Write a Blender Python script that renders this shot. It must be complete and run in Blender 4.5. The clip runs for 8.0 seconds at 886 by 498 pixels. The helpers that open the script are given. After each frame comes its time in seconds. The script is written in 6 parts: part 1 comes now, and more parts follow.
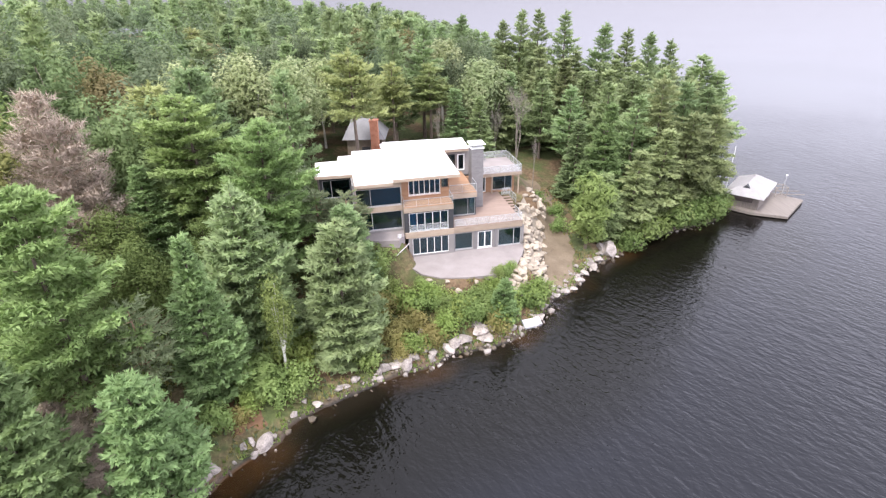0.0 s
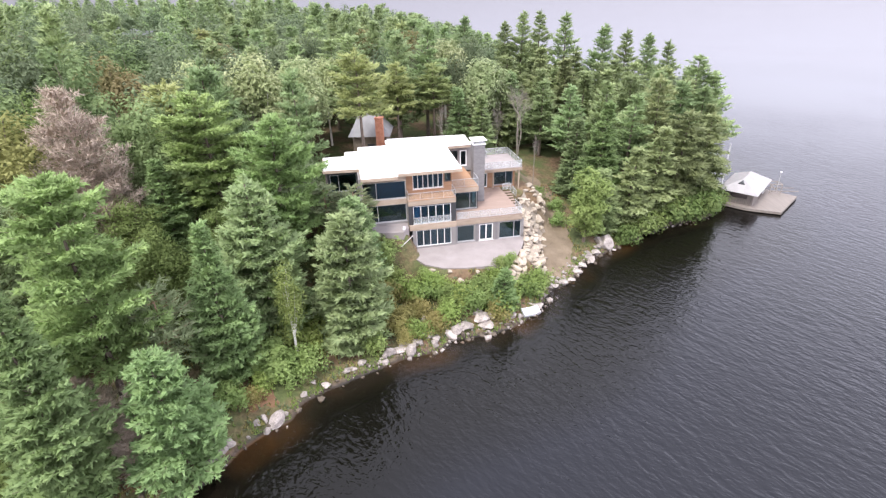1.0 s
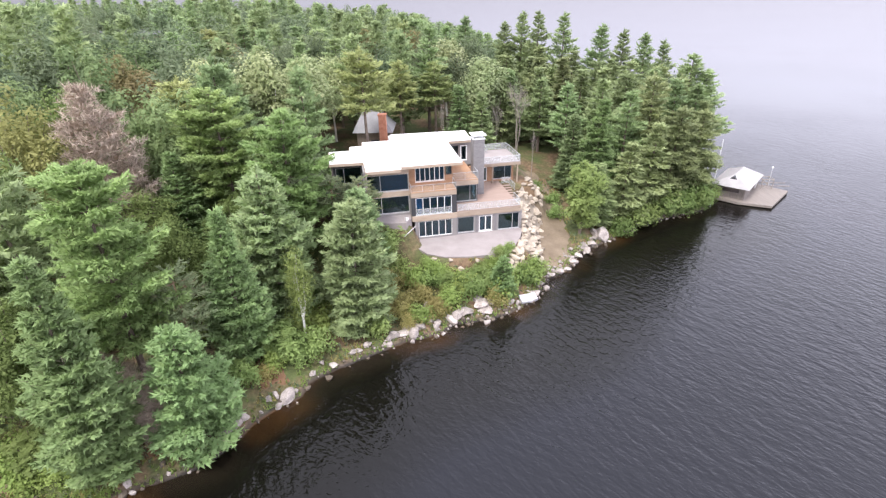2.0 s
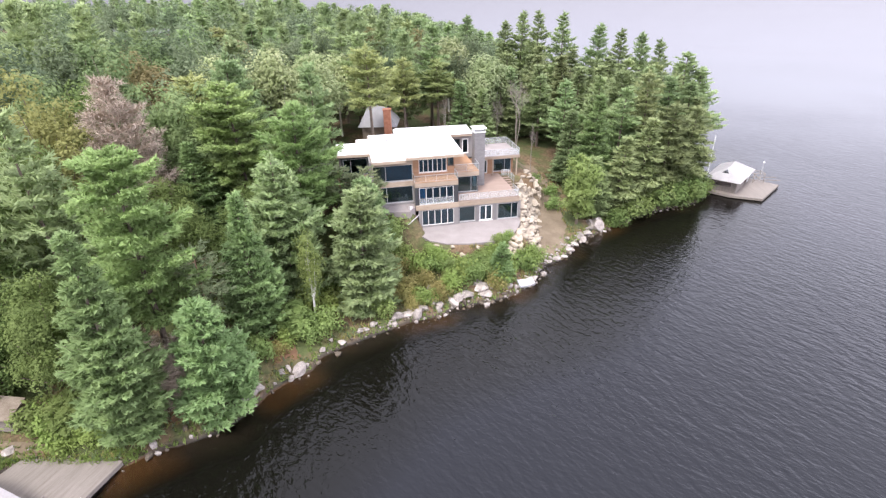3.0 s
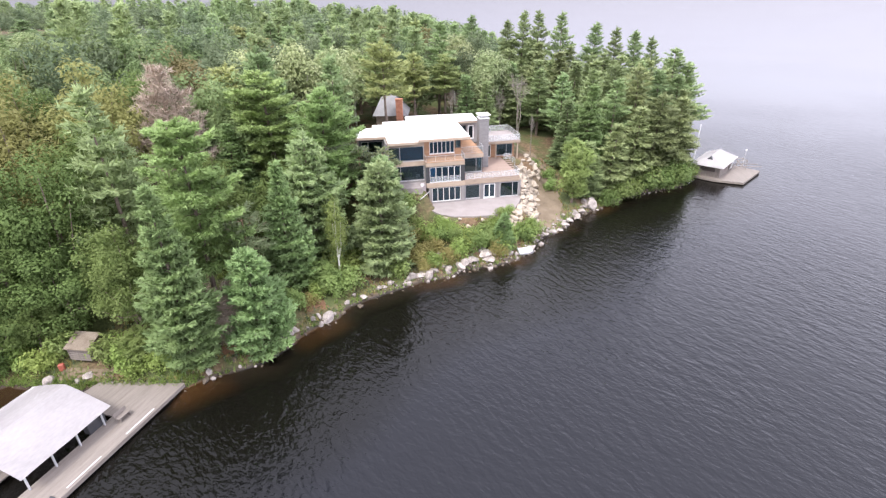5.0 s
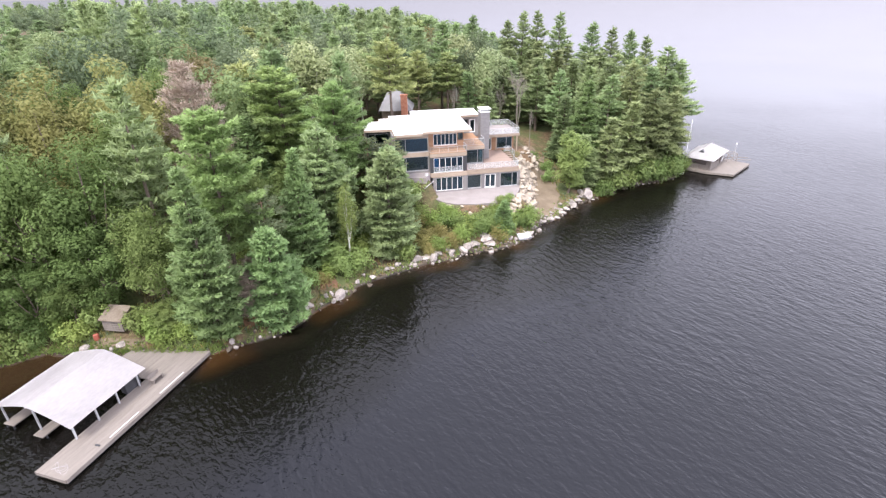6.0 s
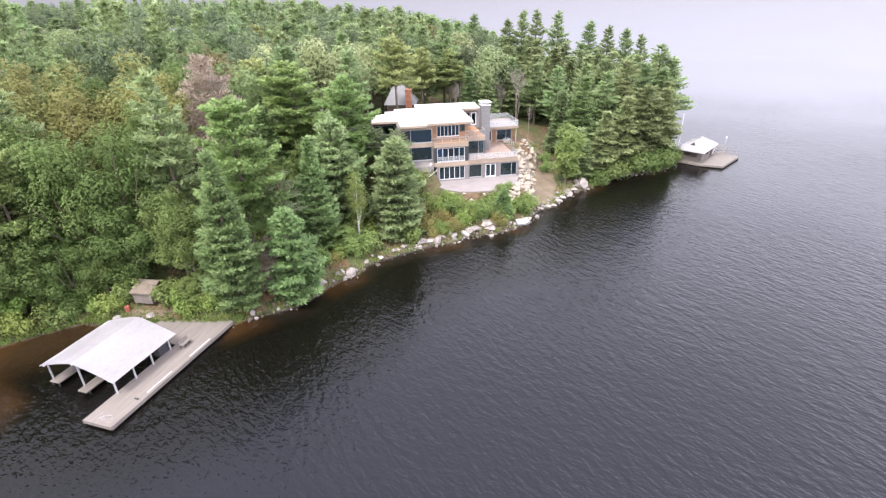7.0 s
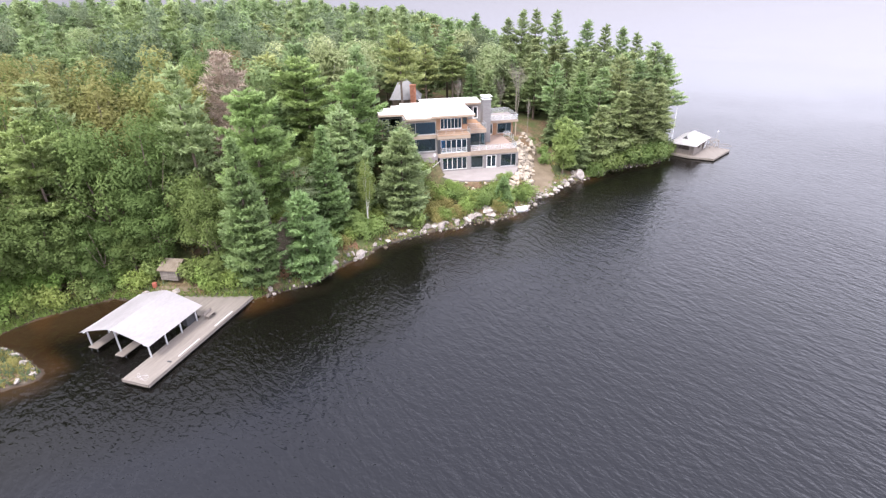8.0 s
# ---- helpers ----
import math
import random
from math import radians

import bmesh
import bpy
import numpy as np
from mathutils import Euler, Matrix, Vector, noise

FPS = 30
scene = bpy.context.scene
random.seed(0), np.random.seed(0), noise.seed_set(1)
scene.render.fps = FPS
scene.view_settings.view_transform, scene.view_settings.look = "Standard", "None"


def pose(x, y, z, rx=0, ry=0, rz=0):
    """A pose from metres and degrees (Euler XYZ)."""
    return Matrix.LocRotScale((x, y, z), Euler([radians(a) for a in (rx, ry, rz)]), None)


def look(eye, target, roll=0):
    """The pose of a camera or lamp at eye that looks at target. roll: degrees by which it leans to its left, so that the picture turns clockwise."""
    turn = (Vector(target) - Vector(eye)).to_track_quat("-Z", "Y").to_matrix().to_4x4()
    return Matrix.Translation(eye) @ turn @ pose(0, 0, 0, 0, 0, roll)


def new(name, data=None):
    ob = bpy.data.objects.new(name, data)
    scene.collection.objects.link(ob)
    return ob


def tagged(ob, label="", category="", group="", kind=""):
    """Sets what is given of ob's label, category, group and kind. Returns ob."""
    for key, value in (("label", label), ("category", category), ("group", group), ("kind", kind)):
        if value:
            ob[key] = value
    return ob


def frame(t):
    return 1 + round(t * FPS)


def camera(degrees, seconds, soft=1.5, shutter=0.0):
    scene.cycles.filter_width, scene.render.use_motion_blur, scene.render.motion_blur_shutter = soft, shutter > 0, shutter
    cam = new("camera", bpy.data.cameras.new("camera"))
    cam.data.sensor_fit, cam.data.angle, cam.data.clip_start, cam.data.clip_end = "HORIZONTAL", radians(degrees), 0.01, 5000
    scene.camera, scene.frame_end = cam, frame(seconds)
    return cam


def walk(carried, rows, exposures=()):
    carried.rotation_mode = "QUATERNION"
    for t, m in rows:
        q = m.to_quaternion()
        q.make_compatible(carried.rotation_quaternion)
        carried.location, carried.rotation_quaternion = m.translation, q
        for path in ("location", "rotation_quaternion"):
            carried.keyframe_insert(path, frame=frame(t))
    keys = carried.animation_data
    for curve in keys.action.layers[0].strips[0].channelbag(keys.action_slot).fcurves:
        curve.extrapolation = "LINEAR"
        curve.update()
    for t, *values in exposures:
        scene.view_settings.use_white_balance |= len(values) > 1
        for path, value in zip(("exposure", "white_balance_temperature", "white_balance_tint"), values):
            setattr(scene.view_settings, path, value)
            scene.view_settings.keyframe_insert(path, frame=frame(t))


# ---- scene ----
cam = camera(80.7, 8.0, soft=1.3)
PATH = [
    (0, (0.105, -0.361, 33.201), (0.122, 1.416, 32.283), -1.2),
    (0.5, (0.056, -1.648, 33.237), (0.067, 0.13, 32.321), -1.2),
    (1, (0.013, -3.0, 33.266), (0.021, -1.22, 32.353), -1.2),
    (2.5, (-0.108, -7.625, 33.341), (-0.106, -5.844, 32.43), -1.2),
    (3, (-0.22, -9.475, 33.333), (-0.22, -7.694, 32.422), -1.1),
    (3.5, (-0.404, -11.493, 33.29), (-0.405, -9.712, 32.38), -1.1),
    (4, (-0.643, -13.665, 33.231), (-0.646, -11.884, 32.321), -1.1),
    (4.5, (-0.93, -15.964, 33.191), (-0.936, -14.182, 32.284), -1.0),
    (6, (-1.57, -23.116, 32.967), (-1.58, -21.328, 32.069), -1.1),
    (6.5, (-1.831, -25.767, 32.95), (-1.84, -23.98, 32.053), -1.0),
    (7, (-2.047, -28.301, 32.952), (-2.057, -26.514, 32.054), -1.0),
    (7.5, (-2.215, -30.73, 32.966), (-2.227, -28.943, 32.069), -1.0),
    (8, (-2.421, -33.441, 33.003), (-2.435, -31.654, 32.104), -1.0),
]
walk(cam, [(t, look(eye, target, roll)) for t, eye, target, roll in PATH], exposures=[(0.0, 1.41), (3.0, 1.43), (5.5, 1.49), (8.0, 1.55)])
# ---------------------------------------------------------------- world and sun
SUN_ELEVATION, SUN_AZIMUTH = 58.0, 215.0
world = bpy.data.worlds.new("overcast_sky")
scene.world = world
world.use_nodes = True
wn, wl = world.node_tree.nodes, world.node_tree.links
wn.clear()
sky = wn.new("ShaderNodeTexSky")
sky.sky_type = "NISHITA"
sky.sun_disc = False
sky.sun_elevation = radians(SUN_ELEVATION)
sky.sun_rotation = radians(SUN_AZIMUTH)
sky.dust_density = 4.0
cloud = wn.new("ShaderNodeMixRGB")
cloud.inputs["Fac"].default_value = 0.93
back = wn.new("ShaderNodeBackground")
back.inputs["Strength"].default_value = 0.15
wout = wn.new("ShaderNodeOutputWorld")
# an overcast vault: brighter overhead than at the horizon
where = wn.new("ShaderNodeTexCoord")
split = wn.new("ShaderNodeSeparateXYZ")
vault = wn.new("ShaderNodeValToRGB")
vault.color_ramp.elements[0].position, vault.color_ramp.elements[0].color = 0.0, (1.95, 1.9, 2.2, 1)
vault.color_ramp.elements[1].position, vault.color_ramp.elements[1].color = 1.0, (7.2, 7.2, 8.3, 1)
for at, tone in ((0.06, (3.3, 3.2, 3.9, 1)), (0.2, (7.0, 6.9, 8.2, 1))):
    vault.color_ramp.elements.new(at).color = tone
wl.new(where.outputs["Generated"], split.inputs["Vector"])
wl.new(split.outputs["Z"], vault.inputs["Fac"])
# thinner cloud towards the east
east = wn.new("ShaderNodeMapRange")
east.inputs["From Min"].default_value, east.inputs["From Max"].default_value = -0.8, 0.8
east.inputs["To Min"].default_value, east.inputs["To Max"].default_value = 0.70, 1.22
thin = wn.new("ShaderNodeVectorMath")
thin.operation = "SCALE"
wl.new(split.outputs["X"], east.inputs["Value"])
wl.new(vault.outputs["Color"], thin.inputs["Vector"])
wl.new(east.outputs["Result"], thin.inputs["Scale"])
wl.new(thin.outputs["Vector"], cloud.inputs["Color2"])
wl.new(sky.outputs["Color"], cloud.inputs["Color1"])
wl.new(cloud.outputs["Color"], back.inputs["Color"])
wl.new(back.outputs["Background"], wout.inputs["Surface"])

sun_data = bpy.data.lights.new("sun", "SUN")
sun_data.energy, sun_data.angle, sun_data.color = 1.5, radians(14), (1.0, 0.97, 0.92)
sun = new("sun", sun_data)
sa, se = radians(SUN_AZIMUTH), radians(SUN_ELEVATION)
sun.matrix_world = look((60 * math.sin(sa) * math.cos(se), 60 * math.cos(sa) * math.cos(se), 60 * math.sin(se)), (0, 0, 0))


# ---------------------------------------------------------------- materials
def material(name):
    m = bpy.data.materials.new(name)
    m.use_nodes = True
    m.node_tree.nodes.clear()
    out = m.node_tree.nodes.new("ShaderNodeOutputMaterial")
    return m, m.node_tree.nodes, m.node_tree.links, out


def noise_node(n, l, scale, detail=4.0, rough=0.55, coords=None):
    tex = n.new("ShaderNodeTexNoise")
    tex.inputs["Scale"].default_value, tex.inputs["Detail"].default_value = scale, detail
    tex.inputs["Roughness"].default_value = rough
    if coords is not None:
        l.new(coords, tex.inputs["Vector"])
    return tex


def ramp_node(n, l, fac, stops):
    r = n.new("ShaderNodeValToRGB")
    e = r.color_ramp.elements
    while len(e) < len(stops):
        e.new(0.5)
    for i, (p, c) in enumerate(stops):
        e[i].position, e[i].color = p, (*c, 1)
    l.new(fac, r.inputs["Fac"])
    return r


def mixed(n, l, mode, fac, a, b):
    x = n.new("ShaderNodeMixRGB")
    x.blend_type = mode
    for socket, v in (("Fac", fac), ("Color1", a), ("Color2", b)):
        if isinstance(v, (int, float)):
            x.inputs[socket].default_value = v
        elif isinstance(v, tuple):
            x.inputs[socket].default_value = (*v, 1)
        else:
            l.new(v, x.inputs[socket])
    return x.outputs["Color"]


def bumped(n, l, height, strength, distance):
    b = n.new("ShaderNodeBump")
    b.inputs["Strength"].default_value, b.inputs["Distance"].default_value = strength, distance
    l.new(height, b.inputs["Height"])
    return b.outputs["Normal"]


def plain(name, dark, light, scale=3.0, fine=30.0, rough=0.7, metal=0.0, bump=0.02, stretch=(1, 1, 1), spread=0.15):
    """A surface with broad stains, a fine grain along one axis and a shade of its own for every piece."""
    m, n, l, out = material(name)
    tc = n.new("ShaderNodeTexCoord")
    mp = n.new("ShaderNodeMapping")
    mp.inputs["Scale"].default_value = stretch
    l.new(tc.outputs["Object"], mp.inputs["Vector"])
    broad = noise_node(n, l, scale, 5, 0.6, mp.outputs["Vector"])
    grain = noise_node(n, l, fine, 3, 0.6, mp.outputs["Vector"])
    both = mixed(n, l, "MIX", 0.4, broad.outputs["Fac"], grain.outputs["Fac"])
    col = ramp_node(n, l, both, [(0.33, dark), (0.67, light)]).outputs["Color"]
    info = n.new("ShaderNodeObjectInfo")
    val = n.new("ShaderNodeMapRange")
    val.inputs["To Min"].default_value, val.inputs["To Max"].default_value = 1 - spread, 1 + spread
    l.new(info.outputs["Random"], val.inputs["Value"])
    hsv = n.new("ShaderNodeHueSaturation")
    l.new(col, hsv.inputs["Color"])
    l.new(val.outputs["Result"], hsv.inputs["Value"])
    p = n.new("ShaderNodeBsdfPrincipled")
    p.inputs["Roughness"].default_value, p.inputs["Metallic"].default_value = rough, metal
    l.new(hsv.outputs["Color"], p.inputs["Base Color"])
    l.new(bumped(n, l, both, 0.6, bump), p.inputs["Normal"])
    l.new(p.outputs["BSDF"], out.inputs["Surface"])
    return m


def foliage(name, dark, mid, light, through_share=0.42):
    """Leaves or needles: a tint for every tree, patches of new and old growth, and light that shines through."""
    m, n, l, out = material(name)
    info = n.new("ShaderNodeObjectInfo")
    own = n.new("ShaderNodeAttribute")
    own.attribute_name = "tint"
    which = n.new("ShaderNodeMath")
    which.operation = "ADD"
    l.new(info.outputs["Random"], which.inputs[0])
    l.new(own.outputs["Fac"], which.inputs[1])
    luck = n.new("ShaderNodeMath")
    luck.operation = "FRACT"
    l.new(which.outputs["Value"], luck.inputs[0])
    geo = n.new("ShaderNodeNewGeometry")
    patch = noise_node(n, l, 0.55, 3, 0.6, geo.outputs["Position"])
    speck = noise_node(n, l, 4.0, 2, 0.6, geo.outputs["Position"])
    both = mixed(n, l, "MIX", 0.45, patch.outputs["Fac"], speck.outputs["Fac"])
    col = ramp_node(n, l, both, [(0.32, dark), (0.5, mid), (0.68, light)]).outputs["Color"]
    hue = n.new("ShaderNodeMapRange")
    hue.inputs["To Min"].default_value, hue.inputs["To Max"].default_value = 0.478, 0.506
    l.new(luck.outputs["Value"], hue.inputs["Value"])
    turn = n.new("ShaderNodeMath")
    turn.operation = "MULTIPLY"
    turn.inputs[1].default_value = 7.31
    l.new(luck.outputs["Value"], turn.inputs[0])
    part_of = n.new("ShaderNodeMath")
    part_of.operation = "FRACT"
    l.new(turn.outputs["Value"], part_of.inputs[0])
    val = n.new("ShaderNodeMapRange")
    val.inputs["To Min"].default_value, val.inputs["To Max"].default_value = 0.86, 1.18
    l.new(part_of.outputs["Value"], val.inputs["Value"])
    hsv = n.new("ShaderNodeHueSaturation")
    l.new(hue.outputs["Result"], hsv.inputs["Hue"])
    l.new(val.outputs["Result"], hsv.inputs["Value"])
    l.new(col, hsv.inputs["Color"])
    d = n.new("ShaderNodeBsdfPrincipled")
    d.inputs["Roughness"].default_value = 0.65
    d.inputs["Specular IOR Level"].default_value = 0.14
    t = n.new("ShaderNodeBsdfTranslucent")
    l.new(hsv.outputs["Color"], d.inputs["Base Color"])
    l.new(hsv.outputs["Color"], t.inputs["Color"])
    mx = n.new("ShaderNodeMixShader")
    mx.inputs["Fac"].default_value = through_share
    l.new(d.outputs["BSDF"], mx.inputs[1])
    l.new(t.outputs["BSDF"], mx.inputs[2])
    l.new(mx.outputs["Shader"], out.inputs["Surface"])
    return m


def window_glass(name, tint, ior=1.5):
    m, n, l, out = material(name)
    clear = n.new("ShaderNodeBsdfTransparent")
    clear.inputs["Color"].default_value = (*tint, 1)
    gloss = n.new("ShaderNodeBsdfGlossy")
    gloss.inputs["Roughness"].default_value = 0.03
    gloss.inputs["Color"].default_value = (0.80, 0.95, 1.0, 1)
    fres = n.new("ShaderNodeFresnel")
    fres.inputs["IOR"].default_value = ior
    wob = noise_node(n, l, 0.8, 2)
    l.new(bumped(n, l, wob.outputs["Fac"], 0.15, 0.02), gloss.inputs["Normal"])
    mx = n.new("ShaderNodeMixShader")
    l.new(fres.outputs["Fac"], mx.inputs["Fac"])
    l.new(clear.outputs["BSDF"], mx.inputs[1])
    l.new(gloss.outputs["BSDF"], mx.inputs[2])
    l.new(mx.outputs["Shader"], out.inputs["Surface"])
    return m


def milky_glass(name, haze):
    """Frosted balustrade glass: mostly clear, with a pale haze."""
    m, n, l, out = material(name)
    clear, dull = n.new("ShaderNodeBsdfTransparent"), n.new("ShaderNodeBsdfPrincipled")
    clear.inputs["Color"].default_value = (0.93, 0.95, 0.95, 1)
    dull.inputs["Base Color"].default_value, dull.inputs["Roughness"].default_value = (0.66, 0.66, 0.67, 1), 0.25
    streak = noise_node(n, l, 1.4, 3)
    share = n.new("ShaderNodeMapRange")
    share.inputs["To Min"].default_value, share.inputs["To Max"].default_value = haze * 0.7, haze * 1.3
    l.new(streak.outputs["Fac"], share.inputs["Value"])
    mx = n.new("ShaderNodeMixShader")
    l.new(share.outputs["Result"], mx.inputs["Fac"])
    l.new(clear.outputs["BSDF"], mx.inputs[1])
    l.new(dull.outputs["BSDF"], mx.inputs[2])
    l.new(mx.outputs["Shader"], out.inputs["Surface"])
    return m


def water_surface():
    """Tea-brown lake water: clear enough to see the bed at the shore, with short wind waves."""
    m, n, l, out = material("lake_water")
    geo = n.new("ShaderNodeNewGeometry")
    total = None
    for angle, sx, sy, scale, weight in ((-56, 0.45, 1.0, 1.6, 1.0), (-36, 0.6, 1.0, 3.4, 0.46), (-72, 0.5, 1.0, 0.5, 0.7), (-20, 0.8, 1.0, 6.5, 0.13)):
        mp = n.new("ShaderNodeMapping")
        mp.vector_type = "TEXTURE"
        mp.inputs["Rotation"].default_value = (0, 0, radians(angle))
        mp.inputs["Scale"].default_value = (1 / sx, 1 / sy, 1)
        l.new(geo.outputs["Position"], mp.inputs["Vector"])
        tex = noise_node(n, l, scale, 1.6, 0.45, mp.outputs["Vector"])
        tex.inputs["Distortion"].default_value = 0.35
        mul = n.new("ShaderNodeMath")
        mul.operation = "MULTIPLY"
        mul.inputs[1].default_value = weight
        l.new(tex.outputs["Fac"], mul.inputs[0])
        if total is None:
            total = mul.outputs["Value"]
        else:
            add = n.new("ShaderNodeMath")
            add.operation = "ADD"
            l.new(total, add.inputs[0])
            l.new(mul.outputs["Value"], add.inputs[1])
            total = add.outputs["Value"]
    # gusts: calmer and rougher reaches
    gust = noise_node(n, l, 0.022, 3, 0.55, geo.outputs["Position"])
    force = n.new("ShaderNodeMapRange")
    force.inputs["From Min"].default_value, force.inputs["From Max"].default_value = 0.35, 0.65
    force.inputs["To Min"].default_value, force.inputs["To Max"].default_value = 0.4, 1.0
    l.new(gust.outputs["Fac"], force.inputs["Value"])
    # the open reach beyond the point lies calmer than the bay
    xyz = n.new("ShaderNodeSeparateXYZ")
    l.new(geo.outputs["Position"], xyz.inputs["Vector"])
    calm = n.new("ShaderNodeMapRange")
    calm.inputs["From Min"].default_value, calm.inputs["From Max"].default_value = 5.0, 160.0
    calm.inputs["To Min"].default_value, calm.inputs["To Max"].default_value = 1.15, 0.2
    l.new(xyz.outputs["Y"], calm.inputs["Value"])
    power = n.new("ShaderNodeMath")
    power.operation = "MULTIPLY"
    l.new(force.outputs["Result"], power.inputs[0])
    l.new(calm.outputs["Result"], power.inputs[1])
    b = n.new("ShaderNodeBump")
    b.inputs["Distance"].default_value = WAVE_HEIGHT
    l.new(power.outputs["Value"], b.inputs["Strength"])
    l.new(total, b.inputs["Height"])
    clear = n.new("ShaderNodeBsdfTransparent")
    clear.inputs["Color"].default_value = (0.80, 0.74, 0.66, 1)
    # the bed fades into dark brown water as it gets deeper
    depth = n.new("ShaderNodeAttribute")
    depth.attribute_name = "depth"
    murk = n.new("ShaderNodeMapRange")
    murk.interpolation_type = "SMOOTHSTEP"
    murk.inputs["From Min"].default_value, murk.inputs["From Max"].default_value = 0.0, 1.2
    l.new(depth.outputs["Fac"], murk.inputs["Value"])
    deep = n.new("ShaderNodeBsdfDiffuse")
    # the body colour runs from brown-black to slate blue between 3 and 28 m
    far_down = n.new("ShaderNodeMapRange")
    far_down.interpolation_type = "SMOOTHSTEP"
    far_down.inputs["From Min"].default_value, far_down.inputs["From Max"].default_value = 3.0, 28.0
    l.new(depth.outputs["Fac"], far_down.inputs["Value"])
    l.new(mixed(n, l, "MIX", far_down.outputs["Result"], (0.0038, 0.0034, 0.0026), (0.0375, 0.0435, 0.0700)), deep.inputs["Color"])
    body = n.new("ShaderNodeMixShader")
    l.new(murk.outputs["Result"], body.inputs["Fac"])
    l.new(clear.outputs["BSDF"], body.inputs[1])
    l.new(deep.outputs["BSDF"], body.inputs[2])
    gloss = n.new("ShaderNodeBsdfGlossy")
    gloss.inputs["Roughness"].default_value = 0.03
    fres = n.new("ShaderNodeFresnel")
    fres.inputs["IOR"].default_value = 1.333
    l.new(b.outputs["Normal"], gloss.inputs["Normal"])
    l.new(b.outputs["Normal"], fres.inputs["Normal"])
    mx = n.new("ShaderNodeMixShader")
    l.new(fres.outputs["Fac"], mx.inputs["Fac"])
    l.new(body.outputs["Shader"], mx.inputs[1])
    l.new(gloss.outputs["BSDF"], mx.inputs[2])
    l.new(mx.outputs["Shader"], out.inputs["Surface"])
    return m


def ground_surface():
    """Needle litter, moss and thin grass on land; ochre stones at the water's edge, then a bed darkened with depth for
    light lost in the water.
    """
    m, n, l, out = material("forest_ground")
    geo = n.new("ShaderNodeNewGeometry")
    broad = noise_node(n, l, 0.22, 5, 0.6, geo.outputs["Position"])
    fine = noise_node(n, l, 2.6, 5, 0.65, geo.outputs["Position"])
    litter = ramp_node(n, l, fine.outputs["Fac"], [(0.3, (0.07, 0.040, 0.021)), (0.55, (0.15, 0.097, 0.055)), (0.75, (0.22, 0.16, 0.10))]).outputs["Color"]
    moss = ramp_node(n, l, fine.outputs["Fac"], [(0.3, (0.035, 0.050, 0.013)), (0.7, (0.095, 0.11, 0.034))]).outputs["Color"]
    share = n.new("ShaderNodeMapRange")
    share.inputs["From Min"].default_value, share.inputs["From Max"].default_value = 0.42, 0.58
    l.new(broad.outputs["Fac"], share.inputs["Value"])
    land = mixed(n, l, "MIX", share.outputs["Result"], litter, moss)
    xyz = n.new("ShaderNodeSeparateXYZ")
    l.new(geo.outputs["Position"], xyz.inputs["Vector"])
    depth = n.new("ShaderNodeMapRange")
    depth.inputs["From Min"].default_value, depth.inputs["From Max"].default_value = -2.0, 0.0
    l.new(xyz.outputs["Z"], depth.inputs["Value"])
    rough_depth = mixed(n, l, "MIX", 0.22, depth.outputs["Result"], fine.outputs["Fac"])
    # both bed colours darken with depth, standing in for light the water absorbs
    dimmed_silt = ramp_node(n, l, rough_depth, [(0.10, (0.005, 0.0065, 0.010)), (0.45, (0.007, 0.0062, 0.005)), (0.66, (0.013, 0.0095, 0.004)), (0.83, (0.011, 0.008, 0.005))]).outputs["Color"]
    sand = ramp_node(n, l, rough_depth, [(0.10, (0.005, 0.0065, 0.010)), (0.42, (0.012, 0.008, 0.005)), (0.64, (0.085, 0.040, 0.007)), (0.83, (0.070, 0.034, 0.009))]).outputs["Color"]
    shoal = noise_node(n, l, 0.10, 2, 0.5, geo.outputs["Position"])
    drift = n.new("ShaderNodeMapRange")
    drift.inputs["From Min"].default_value, drift.inputs["From Max"].default_value = 0.50, 0.64
    l.new(shoal.outputs["Fac"], drift.inputs["Value"])
    # the sandy cove behind the dock, and a sand spit under the bank
    cove = n.new("ShaderNodeMapRange")
    cove.inputs["From Min"].default_value, cove.inputs["From Max"].default_value = -34.0, -42.0
    cove.inputs["To Max"].default_value = 0.5
    l.new(xyz.outputs["X"], cove.inputs["Value"])
    spit = n.new("ShaderNodeVectorMath")
    spit.operation = "DISTANCE"
    spit.inputs[1].default_value = (-15.4, 27.2, 0.0)
    l.new(geo.outputs["Position"], spit.inputs[0])
    near = n.new("ShaderNodeMapRange")
    near.inputs["From Min"].default_value, near.inputs["From Max"].default_value = 3.0, 1.4
    l.new(spit.outputs["Value"], near.inputs["Value"])
    both = mixed(n, l, "LIGHTEN", 1.0, cove.outputs["Result"], near.outputs["Result"])
    bed = mixed(n, l, "MIX", mixed(n, l, "LIGHTEN", 1.0, both, drift.outputs["Result"]), dimmed_silt, sand)
    wet = n.new("ShaderNodeMapRange")
    wet.inputs["From Min"].default_value, wet.inputs["From Max"].default_value = 0.0, 0.14
    l.new(xyz.outputs["Z"], wet.inputs["Value"])
    splash = n.new("ShaderNodeMapRange")
    splash.inputs["From Min"].default_value, splash.inputs["From Max"].default_value = 0.08, 0.42
    l.new(xyz.outputs["Z"], splash.inputs["Value"])
    stones = ramp_node(n, l, fine.outputs["Fac"], [(0.35, (0.022, 0.017, 0.014)), (0.7, (0.085, 0.067, 0.055))]).outputs["Color"]
    land = mixed(n, l, "MIX", splash.outputs["Result"], stones, land)
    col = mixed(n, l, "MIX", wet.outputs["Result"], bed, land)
    p = n.new("ShaderNodeBsdfPrincipled")
    p.inputs["Roughness"].default_value = 0.9
    l.new(col, p.inputs["Base Color"])
